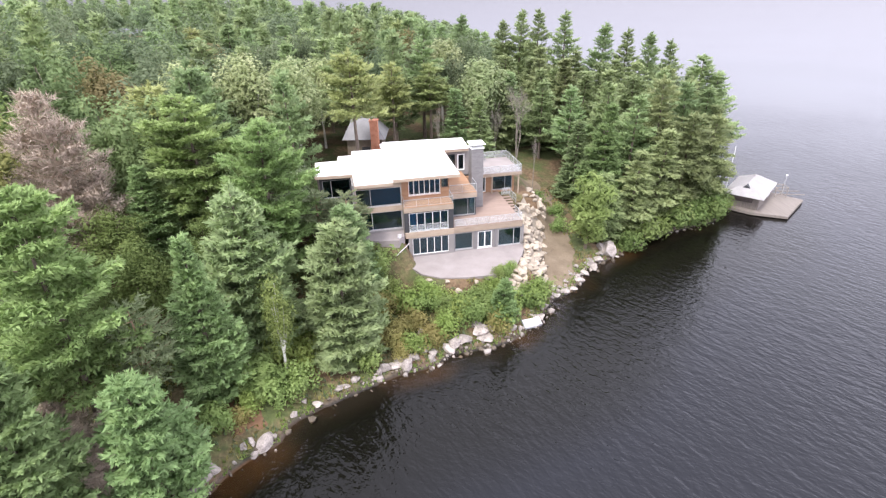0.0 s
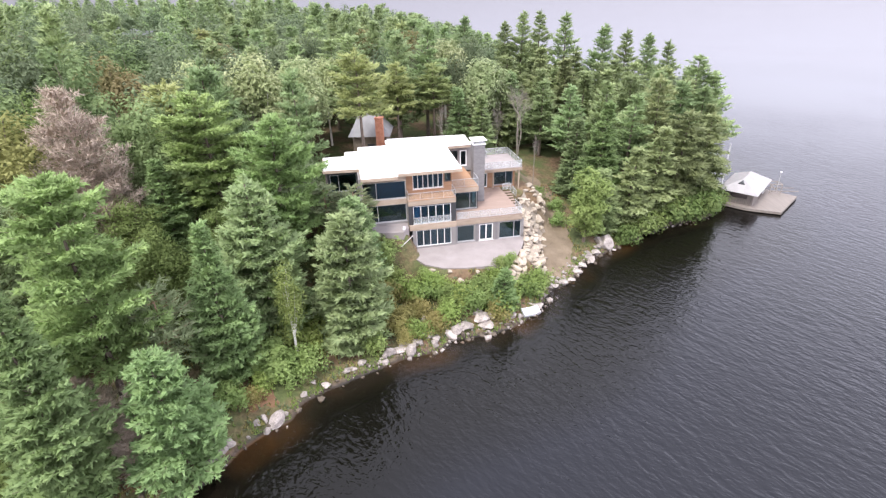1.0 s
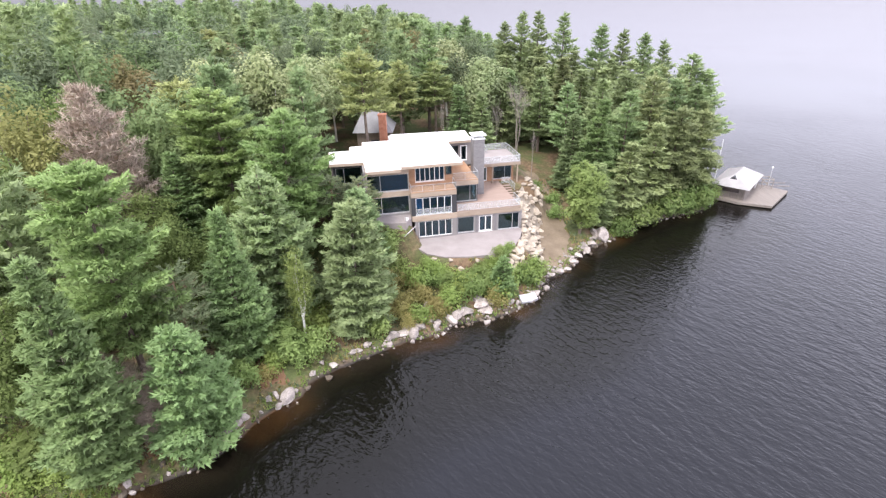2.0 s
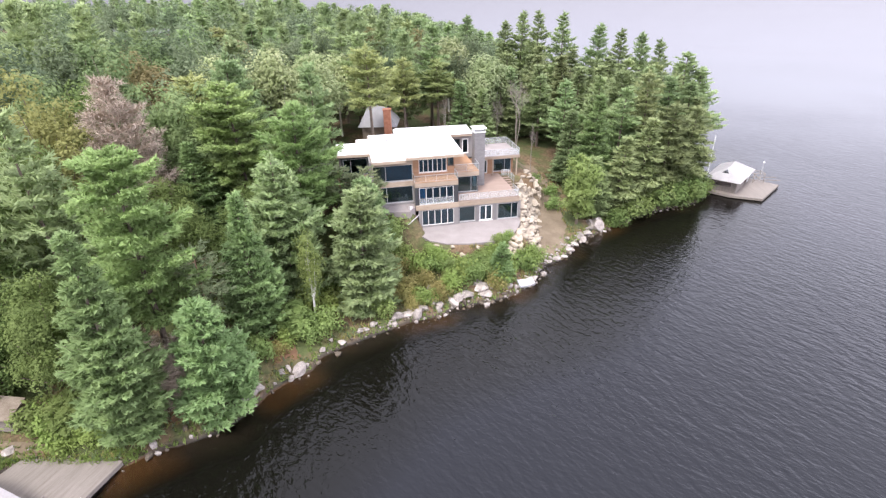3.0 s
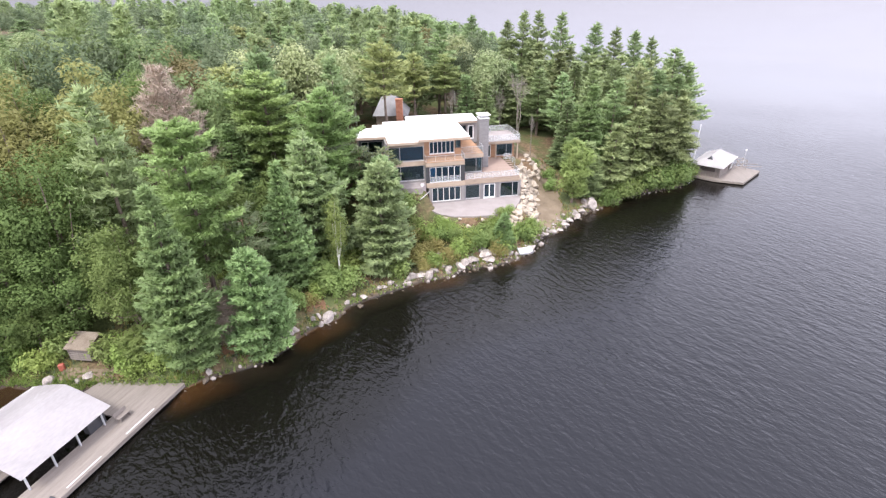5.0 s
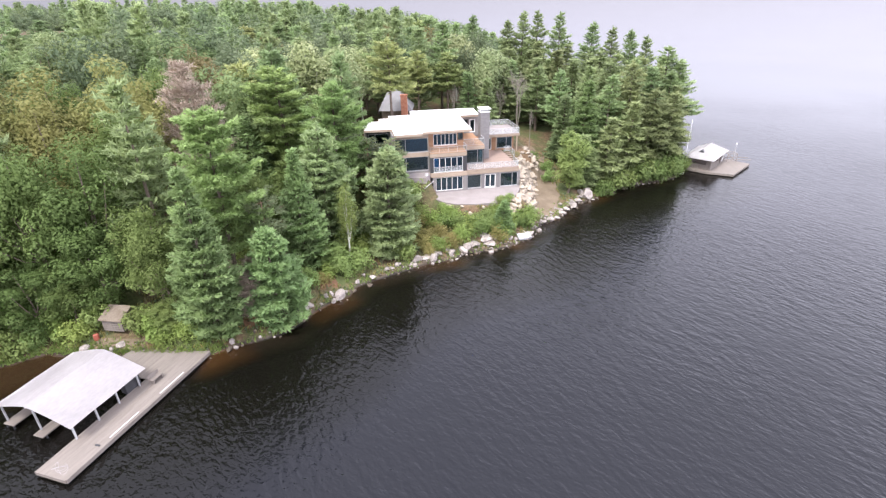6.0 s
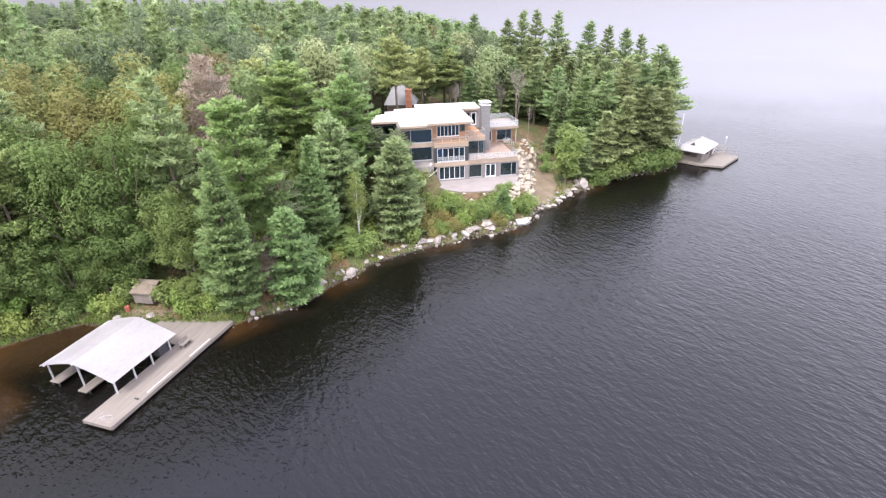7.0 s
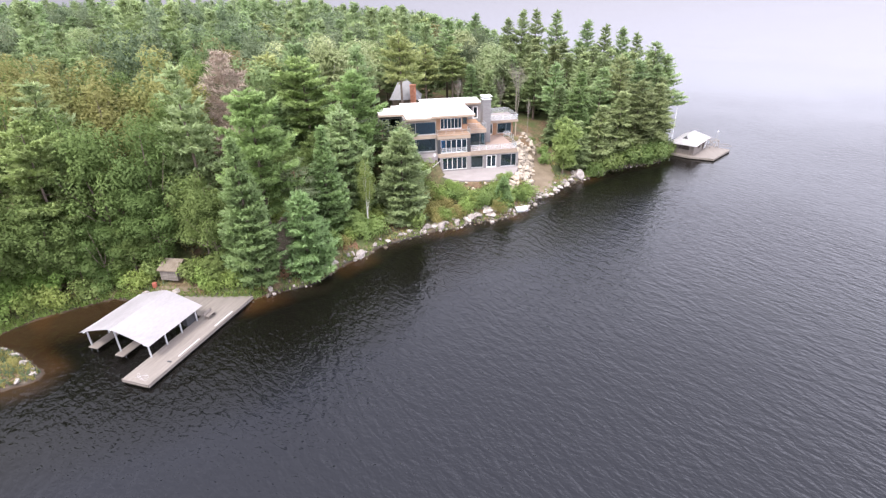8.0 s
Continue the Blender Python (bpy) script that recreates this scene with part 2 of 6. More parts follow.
    l.new(bumped(n, l, fine.outputs["Fac"], 0.8, 0.12), p.inputs["Normal"])
    l.new(p.outputs["BSDF"], out.inputs["Surface"])
    return m


WAVE_HEIGHT = 0.18
M_WATER = water_surface()
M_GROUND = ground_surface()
M_ROCK = plain("pale_granite", (0.150, 0.126, 0.114), (0.43, 0.38, 0.345), 1.2, 9.0, 0.85, 0, 0.05, spread=0.25)
M_BANKSTONE = plain("brown_shore_stone", (0.05, 0.038, 0.028), (0.17, 0.135, 0.10), 1.2, 9.0, 0.85, 0, 0.04, spread=0.2)
M_SANDROCK = plain("buff_quarried_rock", (0.235, 0.19, 0.144), (0.44, 0.378, 0.304), 1.1, 8.0, 0.85, 0, 0.05, spread=0.2)
M_ROOF = plain("white_membrane", (0.74, 0.72, 0.72), (0.86, 0.85, 0.85), 0.35, 6.0, 0.6, 0, 0.004, spread=0.02)
M_FASCIA = plain("weathered_light_wood", (0.255, 0.188, 0.135), (0.390, 0.315, 0.247), 1.0, 14.0, 0.7, 0, 0.004, (1, 1, 5))
M_CEDAR = plain("cedar_boards", (0.262, 0.138, 0.073), (0.432, 0.258, 0.150), 1.2, 9.0, 0.6, 0, 0.006, (0.4, 5, 5), spread=0.06)
M_DECK = plain("pinkish_deck_boards", (0.200, 0.138, 0.108), (0.320, 0.236, 0.194), 0.9, 8.0, 0.7, 0, 0.006, (0.4, 6, 1), spread=0.05)
M_WALL = plain("grey_plaster", (0.185, 0.172, 0.168), (0.250, 0.234, 0.227), 0.8, 18.0, 0.9, 0, 0.004, spread=0.05)
M_STONE = plain("grey_stone_cladding", (0.128, 0.120, 0.124), (0.225, 0.214, 0.214), 2.2, 12.0, 0.85, 0, 0.02, (1, 1, 3), spread=0.05)
M_PATIO = plain("pale_concrete_pavers", (0.205, 0.176, 0.170), (0.290, 0.255, 0.245), 0.5, 12.0, 0.9, 0, 0.004, spread=0.03)
M_WHITE = plain("white_paint", (0.72, 0.72, 0.72), (0.84, 0.84, 0.83), 2.0, 20.0, 0.45, 0, 0.002, spread=0.05)
M_METAL = plain("pale_grey_metal", (0.34, 0.34, 0.35), (0.50, 0.50, 0.51), 3.0, 30.0, 0.45, 0.15, 0.002)
M_BOATROOF = plain("bleached_grey_shingles", (0.47, 0.45, 0.455), (0.64, 0.61, 0.615), 0.8, 12.0, 0.8, 0, 0.006, spread=0.03)
M_SHEET = plain("weathered_pale_sheet", (0.420, 0.392, 0.400), (0.570, 0.540, 0.548), 0.35, 5.0, 0.65, 0, 0.006, (1, 0.4, 1), spread=0.02)
M_DIRT = plain("bare_tan_dirt", (0.112, 0.082, 0.052), (0.205, 0.158, 0.108), 0.5, 5.0, 0.95, 0, 0.05)
M_NEEDLES = plain("rusty_needle_litter", (0.11, 0.055, 0.028), (0.21, 0.12, 0.065), 0.9, 7.0, 0.95, 0, 0.05)
M_DARK = plain("dark_frame", (0.025, 0.026, 0.03), (0.05, 0.05, 0.055), 3.0, 30.0, 0.5, 0, 0.002)
M_DOCK = plain("silvered_dock_boards", (0.145, 0.122, 0.106), (0.235, 0.203, 0.180), 0.7, 6.0, 0.85, 0, 0.01, (6, 0.5, 1), spread=0.08)
M_GREYROOF = plain("pale_grey_shingles", (0.190, 0.183, 0.190), (0.280, 0.272, 0.276), 0.9, 16.0, 0.8, 0, 0.008, spread=0.04)
M_SHEDROOF = plain("mossy_brown_shingles", (0.124, 0.093, 0.068), (0.248, 0.205, 0.161), 1.5, 12.0, 0.9, 0, 0.01)
M_BRICK = plain("orange_brick", (0.442, 0.162, 0.091), (0.676, 0.311, 0.196), 2.5, 14.0, 0.85, 0, 0.01)
M_OLDWOOD = plain("dark_weathered_boards", (0.10, 0.085, 0.075), (0.22, 0.19, 0.17), 1.5, 10.0, 0.85, 0, 0.008, (6, 6, 0.6))
M_BARK = plain("brown_bark", (0.09, 0.065, 0.05), (0.24, 0.19, 0.155), 3.0, 12.0, 0.95, 0, 0.03, (2, 2, 0.5))
M_REDBARK = plain("orange_pine_bark", (0.20, 0.12, 0.075), (0.40, 0.27, 0.19), 3.0, 12.0, 0.95, 0, 0.03, (2, 2, 0.5))
M_BIRCHBARK = plain("white_birch_bark", (0.45, 0.42, 0.38), (0.80, 0.78, 0.74), 2.0, 8.0, 0.7, 0, 0.01, (0.5, 0.5, 4))
M_GREYTWIG = plain("bare_grey_branches", (0.17, 0.145, 0.125), (0.32, 0.28, 0.245), 1.5, 9.0, 0.95, 0, 0.01)
M_TWIG = plain("grey_brown_dead_twigs", (0.28, 0.220, 0.175), (0.47, 0.380, 0.305), 1.5, 9.0, 0.95, 0, 0.01)
M_ROOM = plain("dim_room_plaster", (0.16, 0.15, 0.14), (0.26, 0.25, 0.23), 1.0, 10.0, 0.9, 0, 0.002)
# navy of panels added behind the glass, painting the sky reflected in it
M_PANESKY = plain("navy_sky_reflection", (0.030, 0.078, 0.150), (0.050, 0.118, 0.210), 1.0, 10.0, 0.8, 0, 0.002)
M_BLUE = plain("bright_blue_panel", (0.08, 0.36, 0.74), (0.12, 0.45, 0.85), 1.0, 10.0, 0.5, 0, 0.002)
M_RED = plain("faded_red_paint", (0.30, 0.075, 0.05), (0.45, 0.13, 0.09), 2.0, 15.0, 0.6)
M_GLASS = window_glass("tinted_window_glass", (0.44, 0.61, 0.67), 1.75)
M_GUARD = milky_glass("balustrade_glass", 0.2)
M_CLEARGUARD = milky_glass("clear_balustrade_glass", 0.05)
M_PINE = foliage("white_pine_needles", (0.181, 0.244, 0.113), (0.279, 0.366, 0.179), (0.372, 0.463, 0.230))
M_GREENPINE = foliage("fresh_pine_needles", (0.178, 0.251, 0.094), (0.282, 0.388, 0.150), (0.380, 0.494, 0.195))
M_SOFTPINE = foliage("soft_green_pine_needles", (0.154, 0.242, 0.101), (0.245, 0.372, 0.159), (0.330, 0.468, 0.206))
M_HEMLOCK = foliage("green_hemlock_sprays", (0.173, 0.218, 0.101), (0.274, 0.332, 0.161), (0.364, 0.417, 0.209))
M_LIGHTPINE = foliage("pale_pine_needles", (0.215, 0.262, 0.108), (0.336, 0.394, 0.167), (0.452, 0.497, 0.227))
M_LEAF = foliage("broad_leaves", (0.104, 0.141, 0.081), (0.153, 0.200, 0.112), (0.205, 0.255, 0.150))
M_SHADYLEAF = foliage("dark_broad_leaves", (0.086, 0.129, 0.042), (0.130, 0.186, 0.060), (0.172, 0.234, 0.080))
M_BRIGHT = foliage("bright_young_leaves", (0.110, 0.166, 0.051), (0.195, 0.274, 0.090), (0.290, 0.375, 0.144))
M_FRESHLEAF = foliage("fresh_green_leaves", (0.112, 0.160, 0.066), (0.174, 0.240, 0.103), (0.240, 0.312, 0.147))
M_LIME = foliage("lime_green_leaves", (0.127, 0.182, 0.048), (0.218, 0.296, 0.084), (0.322, 0.399, 0.136))
M_PALE = foliage("pale_silvery_leaves", (0.160, 0.216, 0.093), (0.304, 0.366, 0.179), (0.605, 0.633, 0.391))
M_CEDARLEAF = foliage("bronze_cedar_sprays", (0.150, 0.160, 0.056), (0.212, 0.222, 0.080), (0.275, 0.285, 0.110))
M_BIRCHLEAF = foliage("yellow_green_birch_leaves", (0.130, 0.165, 0.050), (0.215, 0.260, 0.082), (0.305, 0.350, 0.130))
M_THICKET = foliage("rich_green_leaves", (0.078, 0.146, 0.036), (0.120, 0.210, 0.052), (0.166, 0.268, 0.074))
M_RUSTY = foliage("rusty_leaves", (0.115, 0.102, 0.043), (0.196, 0.176, 0.079), (0.264, 0.244, 0.116))
M_SPARSE = foliage("grey_green_needles", (0.13, 0.162, 0.086), (0.212, 0.258, 0.138), (0.3, 0.345, 0.192))
M_GRASS = foliage("straw_grass", (0.163, 0.156, 0.052), (0.280, 0.259, 0.094), (0.410, 0.360, 0.149))

# ---------------------------------------------------------------- mesh helpers


def part(name, data, mat, parent=None, label=""):
    """Links a bmesh or a mesh as one object under a thing or a part."""
    if isinstance(data, bmesh.types.BMesh):
        me = bpy.data.meshes.new(name)
        data.to_mesh(me)
        data.free()
    else:
        me = data
    if mat is not None and not me.materials:
        me.materials.append(mat)
    ob = new(name, me)
    if parent is not None:
        ob.parent = parent
    if label:
        ob["label"] = label
    return ob


def thing(name, m, label, category, group="", kind=""):
    ob = new(name)
    ob.empty_display_size = 0.3
    ob.matrix_world = m
    return tagged(ob, label, category, group, kind)


def box(bm, x0, x1, y0, y1, z0, z1, m=None, bevel=0.0):
    b = bmesh.new() if bevel else bm
    v = [b.verts.new(c) for c in ((x0, y0, z0), (x1, y0, z0), (x1, y1, z0), (x0, y1, z0), (x0, y0, z1), (x1, y0, z1), (x1, y1, z1), (x0, y1, z1))]
    if m is not None:
        for w in v:
            w.co = m @ w.co
    for f in ((3, 2, 1, 0), (4, 5, 6, 7), (0, 1, 5, 4), (1, 2, 6, 5), (2, 3, 7, 6), (3, 0, 4, 7)):
        b.faces.new([v[i] for i in f])
    if bevel:
        bmesh.ops.bevel(b, geom=b.edges[:], offset=bevel, segments=1, affect="EDGES")
        tmp = bpy.data.meshes.new("tmp")
        b.to_mesh(tmp)
        b.free()
        bm.from_mesh(tmp)
        bpy.data.meshes.remove(tmp)
    return bm


def one_box(*a, **k):
    return box(bmesh.new(), *a, **k)


def bar(bm, p, q, r, sides=6, r2=None):
    """A round bar from p to q, tapered to r2."""
    p, q = Vector(p), Vector(q)
    turn = (q - p).to_track_quat("Z", "Y").to_matrix()
    rings = []
    for c, rad in ((p, r), (q, r if r2 is None else r2)):
        rings.append([bm.verts.new(c + turn @ Vector((rad * math.cos(6.2832 * i / sides), rad * math.sin(6.2832 * i / sides), 0))) for i in range(sides)])
    for i in range(sides):
        j = (i + 1) % sides
        bm.faces.new((rings[0][i], rings[0][j], rings[1][j], rings[1][i]))
    bm.faces.new(rings[0][::-1])
    bm.faces.new(rings[1])
    return bm


def slab(points, z0, z1, bm=None):
    """A flat plate with the outline given anticlockwise."""
    bm = bm or bmesh.new()
    low = [bm.verts.new((x, y, z0)) for x, y in points]
    top = [bm.verts.new((x, y, z1)) for x, y in points]
    bm.faces.new(low[::-1])
    bm.faces.new(top)
    for i in range(len(points)):
        j = (i + 1) % len(points)
        bm.faces.new((low[i], low[j], top[j], top[i]))
    return bm


def tri_mesh(name, v, bend=None):
    """A mesh of loose triangles from an array of corners; bend: a way for every triangle towards which its shading leans, as on a soft clump."""
    if bend is not None:
        q = v.reshape(-1, 3, 3)
        flat = unit(np.cross(q[:, 1] - q[:, 0], q[:, 2] - q[:, 0]))
        away = np.sum(flat * bend, 1) < 0
        q = np.where(away[:, None, None], q[:, ::-1], q)
        flat = np.where(away[:, None], -flat, flat)
        bend = np.repeat(unit(flat * 0.28 + unit(bend) * 0.92), 3, 0)
        v = q
    v = np.ascontiguousarray(v.reshape(-1, 3), dtype=np.float32)
    k = len(v)
    me = bpy.data.meshes.new(name)
    me.vertices.add(k)
    me.vertices.foreach_set("co", v.ravel())
    me.loops.add(k)
    me.loops.foreach_set("vertex_index", np.arange(k, dtype=np.int32))
    me.polygons.add(k // 3)
    me.polygons.foreach_set("loop_start", np.arange(0, k, 3, dtype=np.int32))
    me.update(calc_edges=True)
    if bend is not None:
        me.normals_split_custom_set(bend.tolist())
    return me


def unit(a):
    return a / np.maximum(np.linalg.norm(a, axis=-1, keepdims=True), 1e-6)


def tube(path, radii, sides=6):
    """Triangles of a tapered tube along a path."""
    path, radii = np.asarray(path, float), np.asarray(radii, float)
    along = unit(np.gradient(path, axis=0))
    ref = np.where(np.abs(along[:, 2:3]) > 0.9, np.array([[1.0, 0, 0]]), np.array([[0, 0, 1.0]]))
    e1 = unit(np.cross(along, ref))
    e2 = np.cross(along, e1)
    a = np.arange(sides) * 2 * np.pi / sides
    ring = path[:, None] + radii[:, None, None] * (np.cos(a)[None, :, None] * e1[:, None] + np.sin(a)[None, :, None] * e2[:, None])
    p, q = ring[:-1], ring[1:]
    pn, qn = np.roll(p, -1, 1), np.roll(q, -1, 1)
    return np.concatenate([np.stack([p, pn, qn], 2).reshape(-1, 3), np.stack([p, qn, q], 2).reshape(-1, 3)])


# ---------------------------------------------------------------- the lie of the land
SHORE = [(-420, -60), (-160, -35), (-90, -14), (-62, 4), (-51, 13), (-49, 15.7), (-46, 17.8), (-42.6, 19.9), (-37, 19.2), (-33, 19.0), (-26, 18.9), (-24.4, 20.3),
         (-20.8, 21.9), (-18.8, 23.0), (-17.2, 25.4), (-16.6, 27), (-15.2, 28.5), (-13.2, 30.3), (-12.6, 32.4), (-10.4, 34), (-7.2, 36.1), (-4.2, 37.9), (-0.5, 39.2),
         (1.2, 41), (5.2, 41.8), (7.7, 43), (10.8, 45.7), (12.9, 49.9), (16, 52.2), (18.6, 56.8), (24.3, 61), (30.3, 65.7), (36.8, 68.6), (41.5, 70.4), (45.5, 76),
         (49, 85), (50, 97), (48, 112), (44, 124), (39, 138), (34, 156), (30, 180), (20, 215), (0, 255), (-50, 290), (-140, 320), (-420, 340)]
ISLET = [(-56, 10), (-49.2, 10.6), (-46.7, 9.7), (-41.8, 6.6), (-41.7, 5.2), (-44, 3.9), (-50, 2), (-56, 3)]
HOUSE_X, HOUSE_Y, HOUSE_TURN = -2.77, 54.18, 11.0
HC, HS = math.cos(radians(HOUSE_TURN)), math.sin(radians(HOUSE_TURN))


def in_house(x, y):
    return (x - HOUSE_X) * HC + (y - HOUSE_Y) * HS, -(x - HOUSE_X) * HS + (y - HOUSE_Y) * HC


def inland(x, y, outline):
    """Metres from the outline, positive inside."""
    p = np.array(outline, float)
    q = np.roll(p, -1, 0)
    x, y = np.asarray(x, float), np.asarray(y, float)
    best, inside = np.full(x.shape, 1e9), np.zeros(x.shape, bool)
    for (ax, ay), (bx, by) in zip(p, q):
        dx, dy = bx - ax, by - ay
        t = np.clip(((x - ax) * dx + (y - ay) * dy) / (dx * dx + dy * dy), 0, 1)
        best = np.minimum(best, np.hypot(x - ax - t * dx, y - ay - t * dy))
        if ay != by:
            cross = ((ay > y) != (by > y)) & (x < (bx - ax) * (y - ay) / (by - ay) + ax)
            inside ^= cross
    return np.where(inside, best, -best)


def rolling(x, y, s):
    return np.sin(x / s + 1.3 * np.sin(y / (1.7 * s))) * np.cos(y / (1.1 * s) + 0.8 * np.sin(x / (1.3 * s)))


def rect_share(u, v, u0, u1, v0, v1, fade):
    d = np.hypot(np.maximum(np.maximum(u0 - u, u - u1), 0), np.maximum(np.maximum(v0 - v, v - v1), 0))
    s = np.clip(1 - d / fade, 0, 1)
    return s * s * (3 - 2 * s)


def ground_height(x, y):
    x, y = np.asarray(x, float), np.asarray(y, float)
    d = inland(x, y, SHORE)
    up = np.clip(d, 0, None)
    land = 0.35 * (1 - np.exp(-up / 0.5)) + 0.24 * np.minimum(up, 22) + 0.11 * np.clip(up - 22, 0, 30) + 0.03 * np.clip(up - 52, 0, 100)
    land += np.clip(up / 6, 0, 1) * (0.5 * rolling(x, y, 7.0) + 0.9 * rolling(x + 31, y, 19.0)) + np.clip(up / 2, 0, 1) * 0.12 * rolling(x, y, 1.1)
    rise = np.clip((-x - 20) / 75, 0, 1) * np.clip((up - 45) / 70, 0, 1)
    land += 9 * rise * rise * (3 - 2 * rise)
    u, v = in_house(x, y)
    w = rect_share(u, v, -13, -1.2, -0.2, 12, 5)
    land = land * (1 - w) + 7.15 * w
    w = rect_share(u, v, -8, 17.5, 9.2, 22, 4)
    land = land * (1 - w) + 7.2 * w
    w = rect_share(u, v, 0.0, 12.2, -6.2, 8.2, 1.6)
    land = land * (1 - w) + 4.0 * w
    down = np.clip(-d, 0, None)
    bed = -0.30 * down - 0.02 * down * down * np.clip(down / 6, 0, 1) + 0.1 * rolling(x, y, 1.7) * np.clip(down / 2, 0, 1)
    cove = np.exp(-((x + 43) ** 2 / 110 + (y - 14) ** 2 / 60))
    reach = np.exp(-((x + 46) ** 2 / 1100 + (y + 8) ** 2 / 900))
    bed *= (1 - 0.62 * cove) * (1 - 0.72 * reach)
    z = np.where(d > 0, land, np.maximum(bed, -28))
    di = inland(x, y, ISLET)
    return np.maximum(z, np.where(di > -4, np.where(di > 0, 0.1 + 0.28 * di, 0.3 * di), -9))


def stretch(a, b, fine0, fine1, step):
    mid = np.arange(fine0, fine1 + 0.01, step)
    low, high, g = [], [], step
    p = fine0
    while p > a:
        g *= 1.12
        p -= g
        low.append(p)
    g, p = step, fine1
    while p < b:
        g *= 1.12
        p += g
        high.append(p)
    return np.array(low[::-1] + list(mid) + high)


gx, gy = stretch(-2600, 2600, -58, 56, 0.62), stretch(-900, 4300, 0, 96, 0.62)
GX, GY = np.meshgrid(gx, gy)
GZ = ground_height(GX, GY)
nx, ny = len(gx), len(gy)
idx = np.arange(nx * ny).reshape(ny, nx)
faces = np.stack([idx[:-1, :-1], idx[:-1, 1:], idx[1:, 1:], idx[1:, :-1]], -1).reshape(-1, 4)
me = bpy.data.meshes.new("ground")
me.from_pydata(np.stack([GX, GY, GZ], -1).reshape(-1, 3).tolist(), [], faces.tolist())
me.polygons.foreach_set("use_smooth", np.ones(len(faces), bool))
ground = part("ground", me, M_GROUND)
tagged(ground, "forest floor of needle litter and moss sloping into the lake", "ground", kind="structure")

wx, wy = stretch(-2600, 2600, -58, 56, 1.2), stretch(-900, 4300, 0, 80, 1.2)
WX, WY = np.meshgrid(wx, wy)
nx, ny = len(wx), len(wy)
idx = np.arange(nx * ny).reshape(ny, nx)
faces = np.stack([idx[:-1, :-1], idx[:-1, 1:], idx[1:, 1:], idx[1:, :-1]], -1).reshape(-1, 4)
me = bpy.data.meshes.new("water")
me.from_pydata(np.stack([WX, WY, 0 * WX], -1).reshape(-1, 3).tolist(), [], faces.tolist())
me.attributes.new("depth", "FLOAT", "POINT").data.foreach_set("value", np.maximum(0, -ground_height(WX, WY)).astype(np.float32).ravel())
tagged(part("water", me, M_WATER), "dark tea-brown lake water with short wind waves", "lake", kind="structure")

# ---------------------------------------------------------------- the house
HOUSE = pose(HOUSE_X, HOUSE_Y, 0, 0, 0, HOUSE_TURN)
house = thing("house", HOUSE, "modern three-storey lake house with white flat roof and cedar balconies", "house")


def wall(name, u0, u1, v0, v1, z0, z1, mat, openings=(), parent=house, label=""):
    """A wall along u (or along v where it is deeper than wide), with holes (a0, a1, z0, z1) right through it."""
    along_u = (u1 - u0) >= (v1 - v0)
    a0, a1 = (u0, u1) if along_u else (v0, v1)
    cuts = sorted({a0, a1, *[c for o in openings for c in o[:2] if a0 < c < a1]})
    rows = sorted({z0, z1, *[c for o in openings for c in o[2:] if z0 < c < z1]})
    bm = bmesh.new()
    for i in range(len(cuts) - 1):
        for j in range(len(rows) - 1):
            ca, cz = (cuts[i] + cuts[i + 1]) / 2, (rows[j] + rows[j + 1]) / 2
            if any(o[0] < ca < o[1] and o[2] < cz < o[3] for o in openings):
                continue
            if along_u:
                box(bm, cuts[i], cuts[i + 1], v0, v1, rows[j], rows[j + 1])
            else:
                box(bm, u0, u1, cuts[i], cuts[i + 1], rows[j], rows[j + 1])
    bmesh.ops.remove_doubles(bm, verts=bm.verts[:], dist=0.0005)
    return part(name, bm, mat, parent, label)


def window(u0, u1, z0, z1, v, splits, mat=M_WHITE, bar_w=0.07, sill=True, blind=None, glass=M_GLASS, label=""):
    """A window in the plane v: frame with mullions, one pane each, a sill and, where given, an added panel behind,
    coloured mostly like reflected sky.
    """
    f = bar_w
    cuts = [u0, *splits, u1]
    edges = [u0]
    for i, c in enumerate(cuts):
        a = c if i == 0 else c - f if i == len(cuts) - 1 else c - f / 2
        edges += [a + f] if i == 0 else [a] if i == len(cuts) - 1 else [a, a + f]
    edges.append(u1)
    rows = (z0, z0 + f, z1 - f, z1)
    bm = bmesh.new()
    for i in range(len(edges) - 1):
        for j in range(3):
            if j == 1 and i % 2:
                continue
            box(bm, edges[i], edges[i + 1], v - 0.03, v + 0.06, rows[j], rows[j + 1])
    bmesh.ops.remove_doubles(bm, verts=bm.verts[:], dist=0.0005)
    w = part("window", bm, mat, house, label)
    if sill:
        part("window_sill", one_box(u0 - 0.06, u1 + 0.06, v - 0.12, v + 0.02, z0 - 0.07, z0 - 0.004), mat, w)
    for i in range(len(cuts) - 1):
        part("pane", one_box(cuts[i] + f / 2, cuts[i + 1] - f / 2, v + 0.01, v + 0.022, z0 + f / 2, z1 - f / 2), glass, w)
        if blind and blind[i % len(blind)] is not None:
            part("blind", one_box(cuts[i] + 0.12, cuts[i + 1] - 0.12, v + 0.16, v + 0.18, z0 + 0.1, z1 - 0.1), blind[i % len(blind)], w)
    return w


